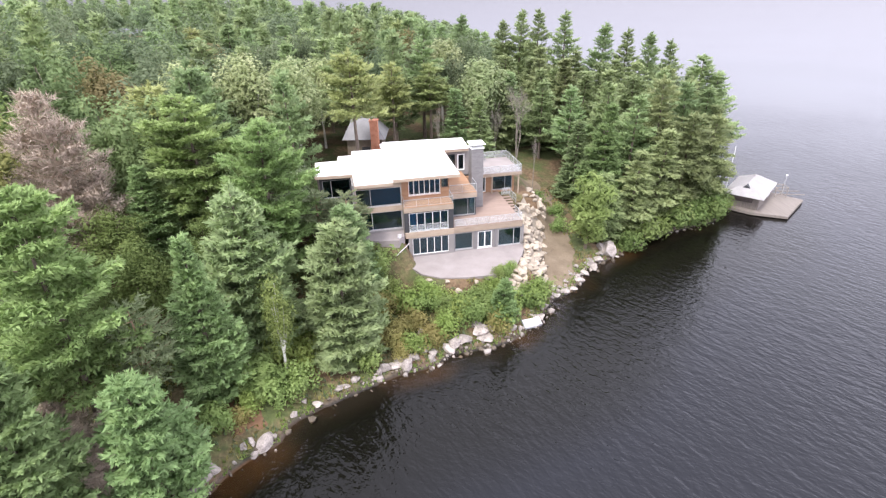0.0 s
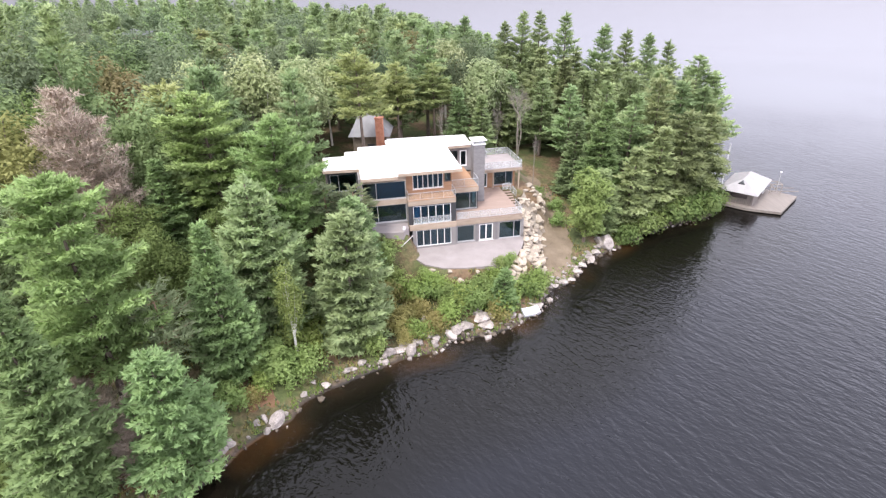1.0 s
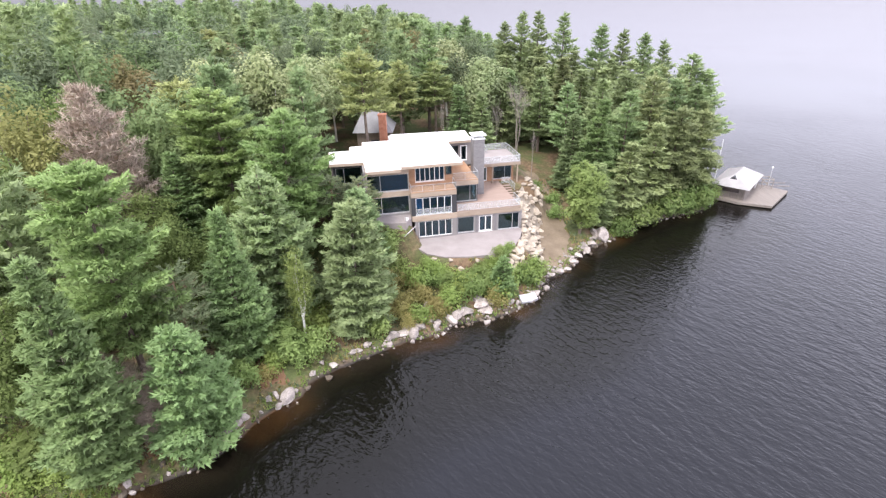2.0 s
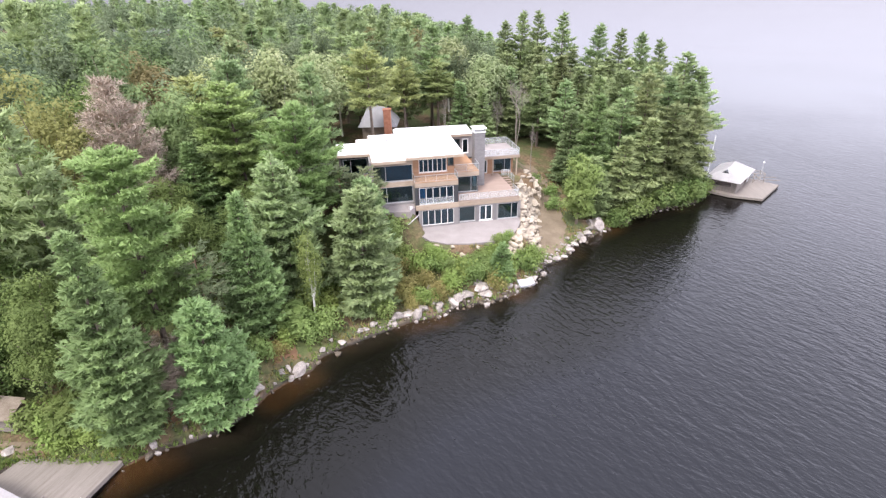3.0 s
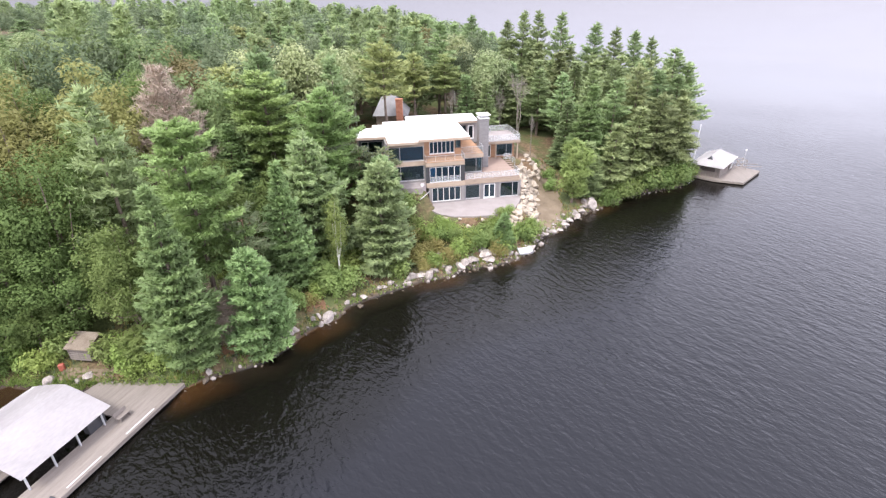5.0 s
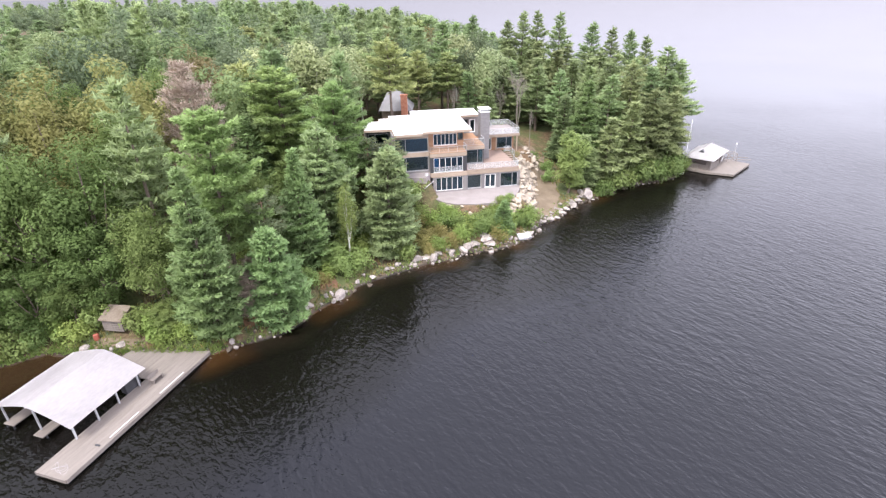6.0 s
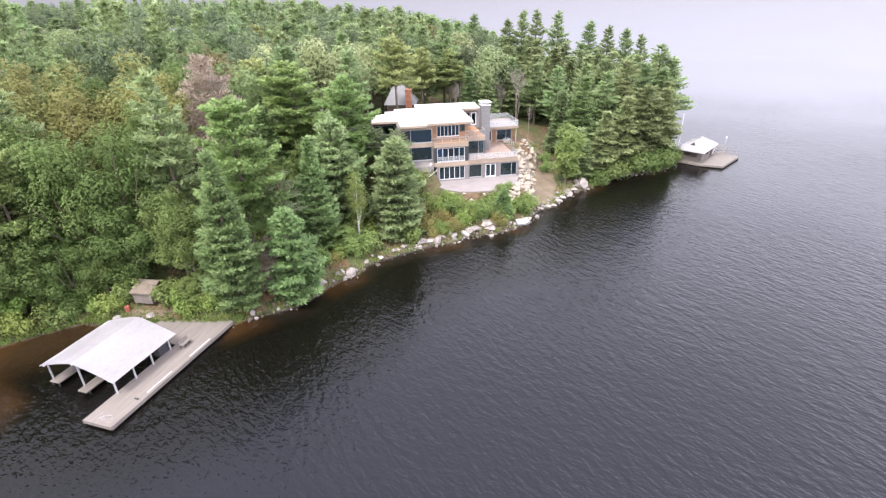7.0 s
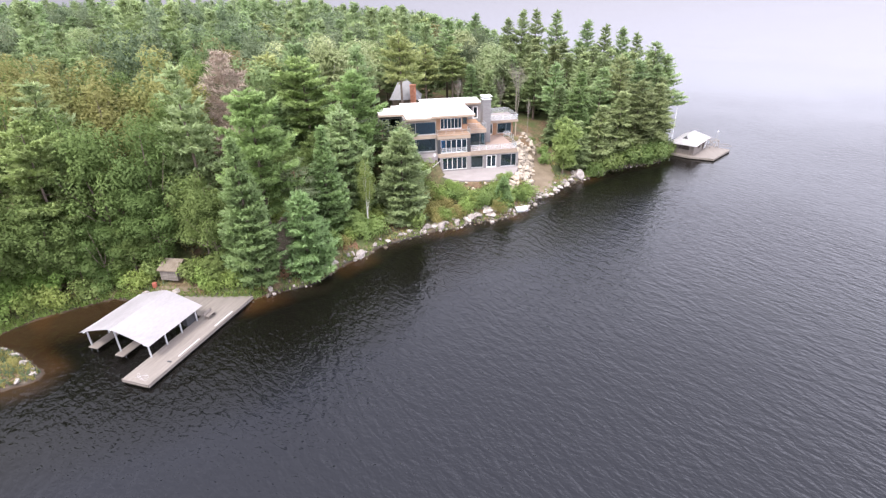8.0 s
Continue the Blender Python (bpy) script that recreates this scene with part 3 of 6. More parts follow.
def railing(points, z, height=1.0, gap=1.5, name="railing", parent=house, post=0.016, glass=M_GUARD):
    """A glass balustrade along a line of (u, v) points: top rail, lower rails, posts and panes."""
    bm = bmesh.new()
    for (a, b), (c, d) in zip(points, points[1:]):
        bar(bm, (a, b, z + height), (c, d, z + height), 0.028)
    r = part(name, bm, M_METAL, parent, "brushed metal railing")
    for k, ((a, b), (c, d)) in enumerate(zip(points, points[1:])):
        n = max(1, round(math.hypot(c - a, d - b) / gap))
        part("lower_rail", bar(bmesh.new(), (a, b, z + 0.12), (c, d, z + 0.12), 0.015, 5), M_METAL, r)
        for i in range(n + 1):
            x, y = a + (c - a) * i / n, b + (d - b) * i / n
            if i or not k:
                part("post", one_box(x - post, x + post, y - post, y + post, z, z + height - 0.03), M_METAL, r)
            if i < n:
                length, ang = math.hypot(c - a, d - b) / n, math.atan2(d - b, c - a)
                m = Matrix.Translation((x, y, 0)) @ Matrix.Rotation(ang, 4, "Z")
                part("glass_panel", one_box(0.05, length - 0.05, -0.006, 0.006, z + 0.14, z + height - 0.05, m), glass, r)
    return r


G0, G1, F1, F2, RB = 4.15, 6.62, 7.35, 10.40, 13.22
# ground storey
wall("wall", -0.60, 4.78, -0.16, 0.12, G0, G1, M_WALL, [(-0.14, 4.18, 4.36, 6.50)])
window(-0.14, 4.18, 4.36, 6.50, 0.0, [0.72, 1.59, 2.45, 3.32], blind=[M_PANESKY])
wall("wall", 4.78, 13.55, 0.06, 0.32, G0, G1, M_WALL, [(4.95, 7.12, 4.36, 6.44), (7.76, 9.55, 4.24, 6.42), (10.34, 13.2, 4.22, 6.42)])
window(4.95, 7.12, 4.36, 6.44, 0.16, [], M_METAL, 0.05)
window(7.76, 9.55, 4.24, 6.42, 0.16, [8.66], blind=[M_PANESKY], bar_w=0.12)
window(10.34, 13.2, 4.22, 6.42, 0.16, [12.3], M_METAL, 0.06)
wall("wall", -0.60, -0.34, 0.12, 8.8, G0 - 0.4, G1, M_WALL)
wall("wall", 13.29, 13.55, 0.32, 8.8, G0 - 0.4, G1, M_WALL)
wall("wall", -0.34, 13.29, 8.5, 8.8, G0 - 0.4, G1, M_ROOM)
part("floor_slab", one_box(-0.6, 13.55, 0.12, 8.5, G0 - 0.3, G0 + 0.02), M_ROOM, house)
for u in (4.8, 7.44, 9.95):
    part("pier", one_box(u - 0.13, u + 0.13, -0.02, 0.056, G0, G1, bevel=0.01), M_STONE, house, "grey stone pier")
# middle storey
part("floor_slab", one_box(-0.95, 4.8, -0.2, 8.8, G1 + 0.004, F1 - 0.05), M_FASCIA, house, "light wooden floor edge band")
part("deck", one_box(4.804, 13.3, -0.06, 9.9, G1 + 0.004, F1 - 0.04), M_FASCIA, house, "light wooden deck edge band")
part("deck_surface", one_box(4.82, 13.28, -0.04, 9.9, F1 - 0.036, F1), M_DECK, house, "pinkish weathered deck boards")
wall("wall", -0.95, 4.8, 0.0, 0.22, F1 - 0.046, 9.74, M_DARK, [(-0.40, 4.18, 7.40, 9.64)])
window(-0.40, 4.18, 7.40, 9.64, 0.08, [0.52, 1.43, 2.35, 3.26], blind=[M_BLUE, M_PANESKY, M_PANESKY, M_PANESKY, M_PANESKY])
railing([(-0.38, -0.1), (4.16, -0.1)], F1 - 0.04, 0.9, 0.92)
wall("wall", 4.58, 4.8, 0.22, 3.0, F1, 9.74, M_WALL)
wall("wall", 4.8, 8.3, 3.0, 3.22, F1, 9.74, M_DARK, [(5.0, 8.2, 7.5, 9.68)])
window(5.0, 8.2, 7.5, 9.68, 3.08, [7.3], M_METAL, 0.05)
wall("wall", 8.08, 8.3, 3.22, 10.0, F1, 9.74, M_WALL, [(3.4, 5.0, 7.5, 9.6)])
wall("wall", -0.95, -0.73, 0.22, 12.0, F1, 9.74, M_WALL)
# left wing, two storeys over the terrace
wall("wall", -6.2, -0.955, 1.0, 1.22, 6.4, 9.80, M_WALL, [(-6.0, -1.06, 7.58, 9.76)])
window(-6.0, -1.06, 7.58, 9.76, 1.1, [-4.5], M_METAL, 0.06)
part("floor_band", one_box(-6.3, -0.955, 0.9, 8.0, 9.804, 10.44), M_FASCIA, house, "light wooden floor edge band")
wall("wall", -6.2, -0.955, 1.0, 1.22, 10.444, RB, M_FASCIA, [(-6.1, -1.02, 10.52, 12.62)])
window(-6.1, -1.02, 10.52, 12.62, 1.1, [-4.5], M_METAL, 0.06, blind=[None, M_PANESKY])
wall("wall", -6.42, -6.2, 1.0, 12.5, 6.4, RB, M_WALL)
wall("wall", -10.0, -6.42, 5.0, 5.22, 6.4, RB, M_DARK, [(-9.7, -6.5, 10.5, 12.66), (-9.7, -6.6, 7.5, 9.6)])
window(-9.7, -6.5, 10.5, 12.66, 5.1, [-8.7], M_METAL, 0.06)
window(-9.7, -6.6, 7.5, 9.6, 5.1, [-8.2], M_METAL, 0.06)
wall("wall", -10.22, -10.0, 5.0, 9.0, 6.4, RB, M_OLDWOOD)
part("floor_slab", one_box(-6.2, -0.95, 1.22, 12.0, 7.0, 7.3), M_ROOM, house)
part("floor_slab", one_box(-10.0, -6.42, 5.22, 9.0, 9.8, 10.4), M_ROOM, house)
# upper storey
part("balcony", one_box(-0.95, 4.8, -0.02, 2.2, 9.746, F2 - 0.04), M_FASCIA, house, "light wooden balcony edge band")
part("balcony_floor", one_box(-0.93, 4.79, 0.0, 2.2, F2 - 0.036, F2), M_CEDAR, house, "orange cedar balcony floor")
railing([(-0.9, 2.0), (-0.9, 0.04), (4.75, 0.04), (4.75, 2.0)], F2, 0.9, glass=M_CLEARGUARD)
part("balcony", one_box(4.804, 8.4, 2.9, 10.8, 9.746, F2 - 0.04), M_FASCIA, house, "light wooden balcony edge band")
part("balcony_floor", one_box(4.81, 8.38, 2.92, 10.8, F2 - 0.036, F2), M_CEDAR, house, "orange cedar balcony floor")
railing([(4.9, 2.96), (8.34, 2.96), (8.34, 5.1)], F2, 1.05, glass=M_CLEARGUARD)
part("floor_slab", one_box(-0.95, 4.79, 2.204, 12.0, 9.746, F2), M_ROOM, house)
wall("wall", -0.95, 4.8, 2.2, 2.42, F2 + 0.004, RB, M_CEDAR, [(0.0, 3.74, 10.98, 12.78), (3.88, 4.68, 11.7, 12.78)], label="orange cedar boarded wall")
window(0.0, 3.74, 10.98, 12.78, 2.3, [0.62, 1.25, 1.87, 2.49, 3.12], blind=[M_PANESKY])
window(3.88, 4.68, 11.7, 12.78, 2.3, [], M_DARK, 0.05)
wall("wall", 4.58, 4.8, 2.42, 11.0, F2 + 0.004, RB, M_CEDAR, [(4.0, 6.6, 10.6, 12.6)], label="orange cedar boarded wall")
wall("wall", 4.8, 9.7, 11.0, 11.22, F2 - 0.6, RB, M_WALL, [(5.9, 7.6, 10.9, 12.7), (7.9, 8.9, 10.45, 12.7)])
window(5.9, 7.6, 10.9, 12.7, 11.08, [], M_DARK, 0.06)
window(7.9, 8.9, 10.45, 12.7, 11.08, [], M_WHITE, 0.16, False)
wall("wall", 9.48, 9.7, 11.22, 15.2, 7.2, RB, M_WALL)
wall("wall", -1.4, 9.48, 15.0, 15.22, 7.0, RB, M_WALL)
wall("wall", -6.2, -1.4, 12.3, 12.52, 7.0, RB, M_WALL)
wall("wall", -1.62, -1.4, 12.3, 15.22, 7.0, RB, M_WALL)
wall("wall", -10.0, -6.42, 8.9, 9.12, 7.0, RB, M_WALL)
# roof: one flat plate with a stepped outline and a wooden edge
OUTLINE = [(-6.2, -0.15), (-2.0, -0.15), (-2.0, 0.75), (5.8, 0.75), (5.95, 10.4), (9.4, 10.4), (9.7, 15.5), (-1.5, 16.2), (-1.6, 14.6), (-1.75, 13.0), (-5.8, 13.0),
           (-5.9, 11.2), (-7.6, 11.2), (-7.7, 9.35), (-10.4, 9.35), (-10.4, 4.05), (-6.2, 3.75)]
roof = part("roof", slab(OUTLINE, RB + 0.004, 13.56), M_FASCIA, house, "wooden roof edge")
cx, cy = -1.0, 7.0
part("roof_membrane", slab([(x + (0.06 if x < cx else -0.06), y + (0.06 if y < cy else -0.06)) for x, y in OUTLINE], 13.564, 13.62), M_ROOF, roof, "white roof membrane")
for u, v, w, h in ((0.8, 9.5, 0.16, 0.45), (2.7, 11.5, 0.12, 0.6), (-3.4, 9.0, 0.2, 0.25), (4.1, 13.6, 0.15, 0.35), (-6.8, 6.4, 0.15, 0.3)):
    bm = bar(bmesh.new(), (u, v, 13.624), (u, v, 13.62 + h), w / 2, 10)
    bar(bm, (u, v, 13.62 + h), (u, v, 13.66 + h), w * 0.8, 10, w * 0.55)
    part("roof_vent", bm, M_METAL, house, "small metal roof vent")
bm = one_box(-1.95, -0.85, 13.1, 14.3, 13.624, 13.95, bevel=0.03)
part("roof_hatch", bm, M_ROOF, house, "low white roof hatch")
# chimney
bm = one_box(8.32, 9.82, 5.2, 6.7, F1 + 0.004, 14.95, bevel=0.02)
chimney = part("chimney", bm, M_STONE, house, "grey stone chimney stack")
part("chimney_collar", one_box(8.24, 9.9, 5.12, 6.78, 14.954, 15.11, bevel=0.02), M_WHITE, chimney, "pale stone collar")
for u, v in ((8.45, 5.33), (9.69, 5.33), (8.45, 6.57), (9.69, 6.57)):
    part("cap_leg", one_box(u - 0.06, u + 0.06, v - 0.06, v + 0.06, 15.114, 15.45), M_METAL, chimney)
part("chimney_cap", one_box(8.12, 10.02, 5.0, 6.9, 15.454, 15.57, bevel=0.03), M_WHITE, chimney, "white flat chimney cap")
# right wing with a roof terrace
wall("wall", 8.3, 15.6, 10.0, 10.22, 6.9, 9.84, M_CEDAR, [(10.7, 11.6, 7.42, 9.5), (12.5, 15.3, 7.6, 9.5)], label="brown cedar wall")
window(10.7, 11.6, 7.42, 9.5, 10.08, [], M_WHITE, 0.1, False)
window(12.5, 15.3, 7.6, 9.5, 10.08, [14.3], M_METAL, 0.06)
wall("wall", 15.38, 15.6, 10.22, 15.0, 6.9, 9.84, M_WALL)
wall("wall", 10.2, 15.38, 14.8, 15.0, 6.9, 9.84, M_WALL)
part("terrace_roof", one_box(10.3, 16.3, 8.9, 15.6, 9.844, 10.26, bevel=0.02), M_FASCIA, house, "wooden terrace edge")
part("terrace_floor", one_box(10.34, 16.26, 8.94, 15.56, 10.264, 10.30), M_PATIO, house, "pale grey terrace surface")
railing([(10.4, 9.0), (16.2, 9.0), (16.2, 15.5), (12.6, 15.5), (12.6, 13.9)], 10.3, 0.95)
for u in (10.5, 12.2, 15.9):
    part("terrace_post", one_box(u - 0.09, u + 0.09, 9.05, 9.23, 7.352 if u < 13 else 6.6, 9.84), M_FASCIA, house, "pale wooden post")
railing([(4.95, 0.02), (13.2, 0.02), (13.2, 2.6)], F1, 0.95)
# stair from the deck to the rocks
stair = part("stair", one_box(13.32, 13.4, 3.0, 8.4, 6.4, 6.6), M_FASCIA, house, "wooden stair beside the deck")
for i in range(9):
    part("tread", one_box(13.34, 14.5, 7.9 - 0.55 * i, 8.4 - 0.55 * i, F1 - 0.05 - 0.17 * (i + 1), F1 - 0.17 * (i + 1), bevel=0.01), M_DECK, stair)
railing([(14.5, 8.4), (14.5, 5.9)], F1 - 0.2, 1.0)
railing([(13.4, 8.6), (14.5, 8.6)], F1 - 0.1, 1.0)

# patio and the odds and ends on it
PATIO = [(-1.4, 0.0), (-1.3, -1.6), (0.1, -4.4), (2.0, -5.7), (5.0, -6.3), (9.0, -6.5), (11.0, -5.0), (12.6, -2.4), (13.8, 0.04), (4.78, 0.04), (4.76, -0.17), (-0.6, -0.17)]
patio = part("patio", slab(PATIO, 3.4, 4.16), M_PATIO)
patio.matrix_world = HOUSE
tagged(patio, "pale concrete patio slab in front of the house", "patio", kind="structure")
terrace = part("terrace", slab([(-6.6, 0.98), (-6.4, -0.4), (-4.0, -1.3), (-1.9, -1.6), (-1.1, -0.6), (-0.98, 0.98)], 6.3, 7.24), M_PATIO)
terrace.matrix_world = HOUSE
tagged(terrace, "upper concrete terrace beside the house", "terrace", kind="structure")


def lumpy(radius, squash, seed, mat, levels=3, rough=0.28):
    """A broken rock: a round body cut by flat faces and roughened."""
    bm = bmesh.new()
    bmesh.ops.create_icosphere(bm, subdivisions=levels, radius=1.0)
    r = random.Random(seed)
    planes = [(Vector((r.gauss(0, 1), r.gauss(0, 1), r.gauss(0, 1))).normalized(), r.uniform(0.42, 0.78)) for _ in range(12)]
    for v in bm.verts:
        p = v.co.copy()
        for nrm, off in planes:
            k = p.dot(nrm)
            if k > off:
                p -= nrm * (k - off) * 0.98
        p += p.normalized() * rough * 0.35 * noise.noise(p * 2.3 + Vector((seed, 0, 0)))
        v.co = Vector((p.x * radius, p.y * radius * r.uniform(0.97, 1.03), p.z * radius * squash))
    me = bpy.data.meshes.new("boulder")
    bm.to_mesh(me)
    bm.free()
    me.materials.append(mat)
    return me


GREY_ROCKS = [lumpy(1.0, q, s, M_ROCK) for s, q in enumerate((0.6, 0.75, 0.5, 0.9, 0.65, 0.55))]
BUFF_ROCKS = [lumpy(1.0, q, s + 20, M_SANDROCK) for s, q in enumerate((0.7, 0.85, 0.6, 0.95, 0.75))]
dice = random.Random(3)


def rock(x, y, size, meshes, label, group, sink=0.3, z=None):
    ob = new("boulder", dice.choice(meshes))
    s = Vector((size * dice.uniform(0.8, 1.3), size * dice.uniform(0.75, 1.15), size * dice.uniform(0.8, 1.15)))
    base = float(ground_height(x, y)) if z is None else z
    ob.matrix_world = Matrix.LocRotScale((x, y, base + s.z * (0.55 - sink)), Euler((dice.uniform(-0.2, 0.2), dice.uniform(-0.2, 0.2), dice.uniform(0, 6.28))), s)
    return tagged(ob, label, "rock", group)


lamp_stone = part("white_stone", lumpy(0.46, 0.75, 77, M_SHEET, 2), M_SHEET)
lamp_stone.matrix_world = HOUSE @ pose(-1.7, -0.9, 7.45)
tagged(lamp_stone, "round pale stone on the upper terrace", "stone")
bm = bar(bmesh.new(), (-2.3, -2.4, 5.8), (-0.75, -1.0, 6.35), 0.05, 10)
bar(bm, (-0.75, -1.0, 6.35), (-0.70, -0.95, 6.37), 0.07, 10)
pipe = part("drain_pipe", bm, M_SHEET)
pipe.matrix_world = HOUSE
tagged(pipe, "white plastic drain pipe lying down the bank", "pipe")

def drape(name, line, width, mat, label, category, seed):
    """A worn patch of ground: a strip along a line, laid on the slope, with a ragged edge."""
    rr = random.Random(seed)
    line = [Vector((*p, 0)) for p in line]
    bm, rows_ = bmesh.new(), []
    for i, p in enumerate(line):
        ahead = (line[min(i + 1, len(line) - 1)] - line[max(i - 1, 0)]).normalized()
        side = Vector((-ahead.y, ahead.x, 0))
        half_w = width * (0.5 if 0 < i < len(line) - 1 else 0.3) * rr.uniform(0.8, 1.15)
        row = []
        for k in range(9):
            q = p + side * half_w * (k / 4 - 1) + ahead * rr.uniform(-0.25, 0.25)
            edge = 0.06 if 0 < k < 8 and 0 < i < len(line) - 1 else -0.12
            row.append(bm.verts.new((q.x, q.y, float(ground_height(q.x, q.y)) + edge)))
        rows_.append(row)
    for a, c in zip(rows_, rows_[1:]):
        for k in range(8):
            bm.faces.new((a[k], a[k + 1], c[k + 1], c[k]))
    bmesh.ops.recalc_face_normals(bm, faces=bm.faces[:])
    return tagged(part(name, bm, mat), label, category, kind="structure")


def along(points, step):
    out = []
    for (ax, ay), (bx, by) in zip(points, points[1:]):
        n = max(1, int(math.hypot(bx - ax, by - ay) / step))
        out += [(ax + (bx - ax) * i / n, ay + (by - ay) * i / n) for i in range(n)]
    return out + [points[-1]]


drape("path", along([(13.6, 51.4), (14.6, 55.0), (15.6, 60.0), (16.0, 66.0), (15.4, 72.0), (13.0, 77.0)], 1.0), 5.4, M_DIRT, "bare tan dirt track beside the house", "path", 1)
drape("needle_bed", along([(-15.2, 30.4), (-16.4, 32.6), (-17.6, 34.4)], 0.8), 3.2, M_NEEDLES, "rusty needle litter on the bank", "ground", 2)
drape("needle_bed", along([(-22.6, 22.4), (-23.0, 25.0), (-23.4, 28.0)], 0.8), 1.6, M_NEEDLES, "rusty needle litter on the bank", "ground", 3)
drape("path", along([(-32.0, 20.4), (-35.4, 20.6), (-38.6, 21.0)], 0.7), 1.8, M_DIRT, "bare earth in front of the shed", "path", 4)

# cottage behind the house
cottage = thing("cottage", HOUSE @ pose(-2.4, 25.5, 0, 0, 0, -12), "old brown cottage with a pale grey hipped roof", "cottage")
part("wall", one_box(-3.1, 2.1, -2.6, 2.6, 7.6, 12.6), M_SHEDROOF, cottage, "brown boarded wall")
bm = bmesh.new()
e = [bm.verts.new(c) for c in ((-3.7, -3.2, 12.4), (2.7, -3.2, 12.4), (2.7, 3.2, 12.4), (-3.7, 3.2, 12.4))]
k = [bm.verts.new(c) for c in ((-1.5, 0, 16.6), (-0.5, 0, 16.6))]
for f in ((e[0], e[1], k[1], k[0]), (e[1], e[2], k[1]), (e[2], e[3], k[0], k[1]), (e[3], e[0], k[0]), (e[3], e[2], e[1], e[0])):
    bm.faces.new(f)
part("roof", bm, M_GREYROOF, cottage, "pale grey shingled hipped roof")
bm = one_box(0.7, 1.85, -4.2, -3.3, 7.4, 15.3, bevel=0.02)
box(bm, 0.62, 1.93, -4.28, -3.22, 15.304, 15.5)
part("chimney", bm, M_BRICK, cottage, "orange brick chimney")
bm = one_box(-0.9, 0.3, -2.68, -2.602, 9.6, 11.2)
part("window", bm, M_DARK, cottage)

# ---------------------------------------------------------------- near dock and boat shelter
DOCK_TURN = math.degrees(math.atan2(0.957, 0.291)) - 90
DOCK = pose(-30.26, 4.06, 0, 0, 0, DOCK_TURN)
# local axes: -x across the dock from its lake side, +y towards the shore
dock = thing("dock", DOCK, "silvered wooden boat dock reaching out from the shore", "dock")
part("deck", slab([(0, 0), (0, 16.1), (-3.75, 15.6), (-7.8, 14.3), (-8.3, 10.9), (-3.0, 10.9), (-3.0, 0)], 0.36, 0.50), M_DOCK, dock, "silvered deck boards")
bm = bmesh.new()
box(bm, 0.004, 0.11, -0.05, 16.0, 0.18, 0.545)
box(bm, -3.0, 0.0, -0.1, -0.004, 0.2, 0.53)
part("edge_beam", bm, M_DOCK, dock, "pale timber edge beam")
for x in (-0.25, -2.75):
    for y in (0.4, 4.2, 8.0, 11.8, 15.0):
        part("pile", bar(bmesh.new(), (x, y, -2.5 if y < 12 else -1.2), (x, y, 0.355), 0.11, 8), M_DARK, dock)
# dark boards added for the shaded gap under the deck; they hide the piles
part("skirt", one_box(-0.14, -0.05, 0.1, 15.9, -0.35, 0.355), M_DARK, dock, "added dark board standing in for the shaded gap under the dock")
part("skirt", one_box(-2.95, -0.145, 0.08, 0.17, -0.35, 0.355), M_DARK, dock, "added dark board standing in for the shaded gap under the dock")
part("skirt", one_box(-2.96, -2.87, 0.175, 10.8, -0.35, 0.355), M_DARK, dock, "added dark board standing in for the shaded gap under the dock")
part("finger", one_box(-6.75, -5.7, 2.7, 10.896, 0.34, 0.48, bevel=0.02), M_DOCK, dock, "narrow silvered finger dock")
part("finger", one_box(-10.5, -9.35, 3.0, 10.896, 0.34, 0.48, bevel=0.02), M_DOCK, dock, "narrow silvered finger dock")
part("back_walk", one_box(-10.5, -8.304, 10.9, 12.0, 0.34, 0.48), M_DOCK, dock)
for x in (-6.6, -5.85, -10.3, -9.5):
    for y in (3.1, 7.0, 10.5):
        part("pile", bar(bmesh.new(), (x, y, -2.0), (x, y, 0.335), 0.08, 8), M_DARK, dock)

shelter = thing("boat_shelter", DOCK, "open boat shelter with a pale curved gable roof on posts", "boat shelter")
EAVE, RIDGE = 2.22, 3.46
bm = bmesh.new()
prof = []
for i in range(13):
    s = -1 + i / 6
    prof.append((-6.5 + 4.35 * s * (-1), RIDGE - (RIDGE - EAVE) * (abs(s) ** 1.25)))
rowsv = []
for y in (2.85, 4.8, 6.7, 8.6, 10.55):
    rowsv.append([bm.verts.new((x, y, z + 0.02 * math.sin(y * 2 + x))) for x, z in prof])
for a, b in zip(rowsv, rowsv[1:]):
    for i in range(12):
        bm.faces.new((a[i], a[i + 1], b[i + 1], b[i]))
bmesh.ops.solidify(bm, geom=bm.faces[:], thickness=0.12)
part("roof", bm, M_SHEET, shelter, "pale weathered sheet roof")
for x in (-2.75, -6.6, -10.4):
    for y in (3.35, 5.5, 7.6, 9.9):
        top = 2.2 if x != -6.6 else 3.2
        part("post", one_box(x - 0.06, x + 0.06, y - 0.06, y + 0.06, 0.504 if x == -2.75 else 0.484, top), M_METAL, shelter, "pale painted post")
for x, z in ((-2.75, 2.2), (-10.4, 2.2), (-6.6, 3.2)):
    part("beam", one_box(x - 0.08, x + 0.08, 2.95, 10.4, z + 0.004, z + 0.16), M_WHITE, shelter, "pale painted beam")
part("tie_beam", one_box(-10.4, -2.75, 9.89, 10.01, 2.01, 2.17), M_METAL, shelter)
store = part("dock_locker", one_box(-3.6, -2.95, 8.7, 10.3, 0.504, 1.5, bevel=0.03), M_DARK)
store.matrix_world = DOCK
tagged(store, "black storage locker on the dock under the shelter roof", "locker")
seat = thing("bench", DOCK, "grey wooden bench on the dock beside the shelter", "bench")
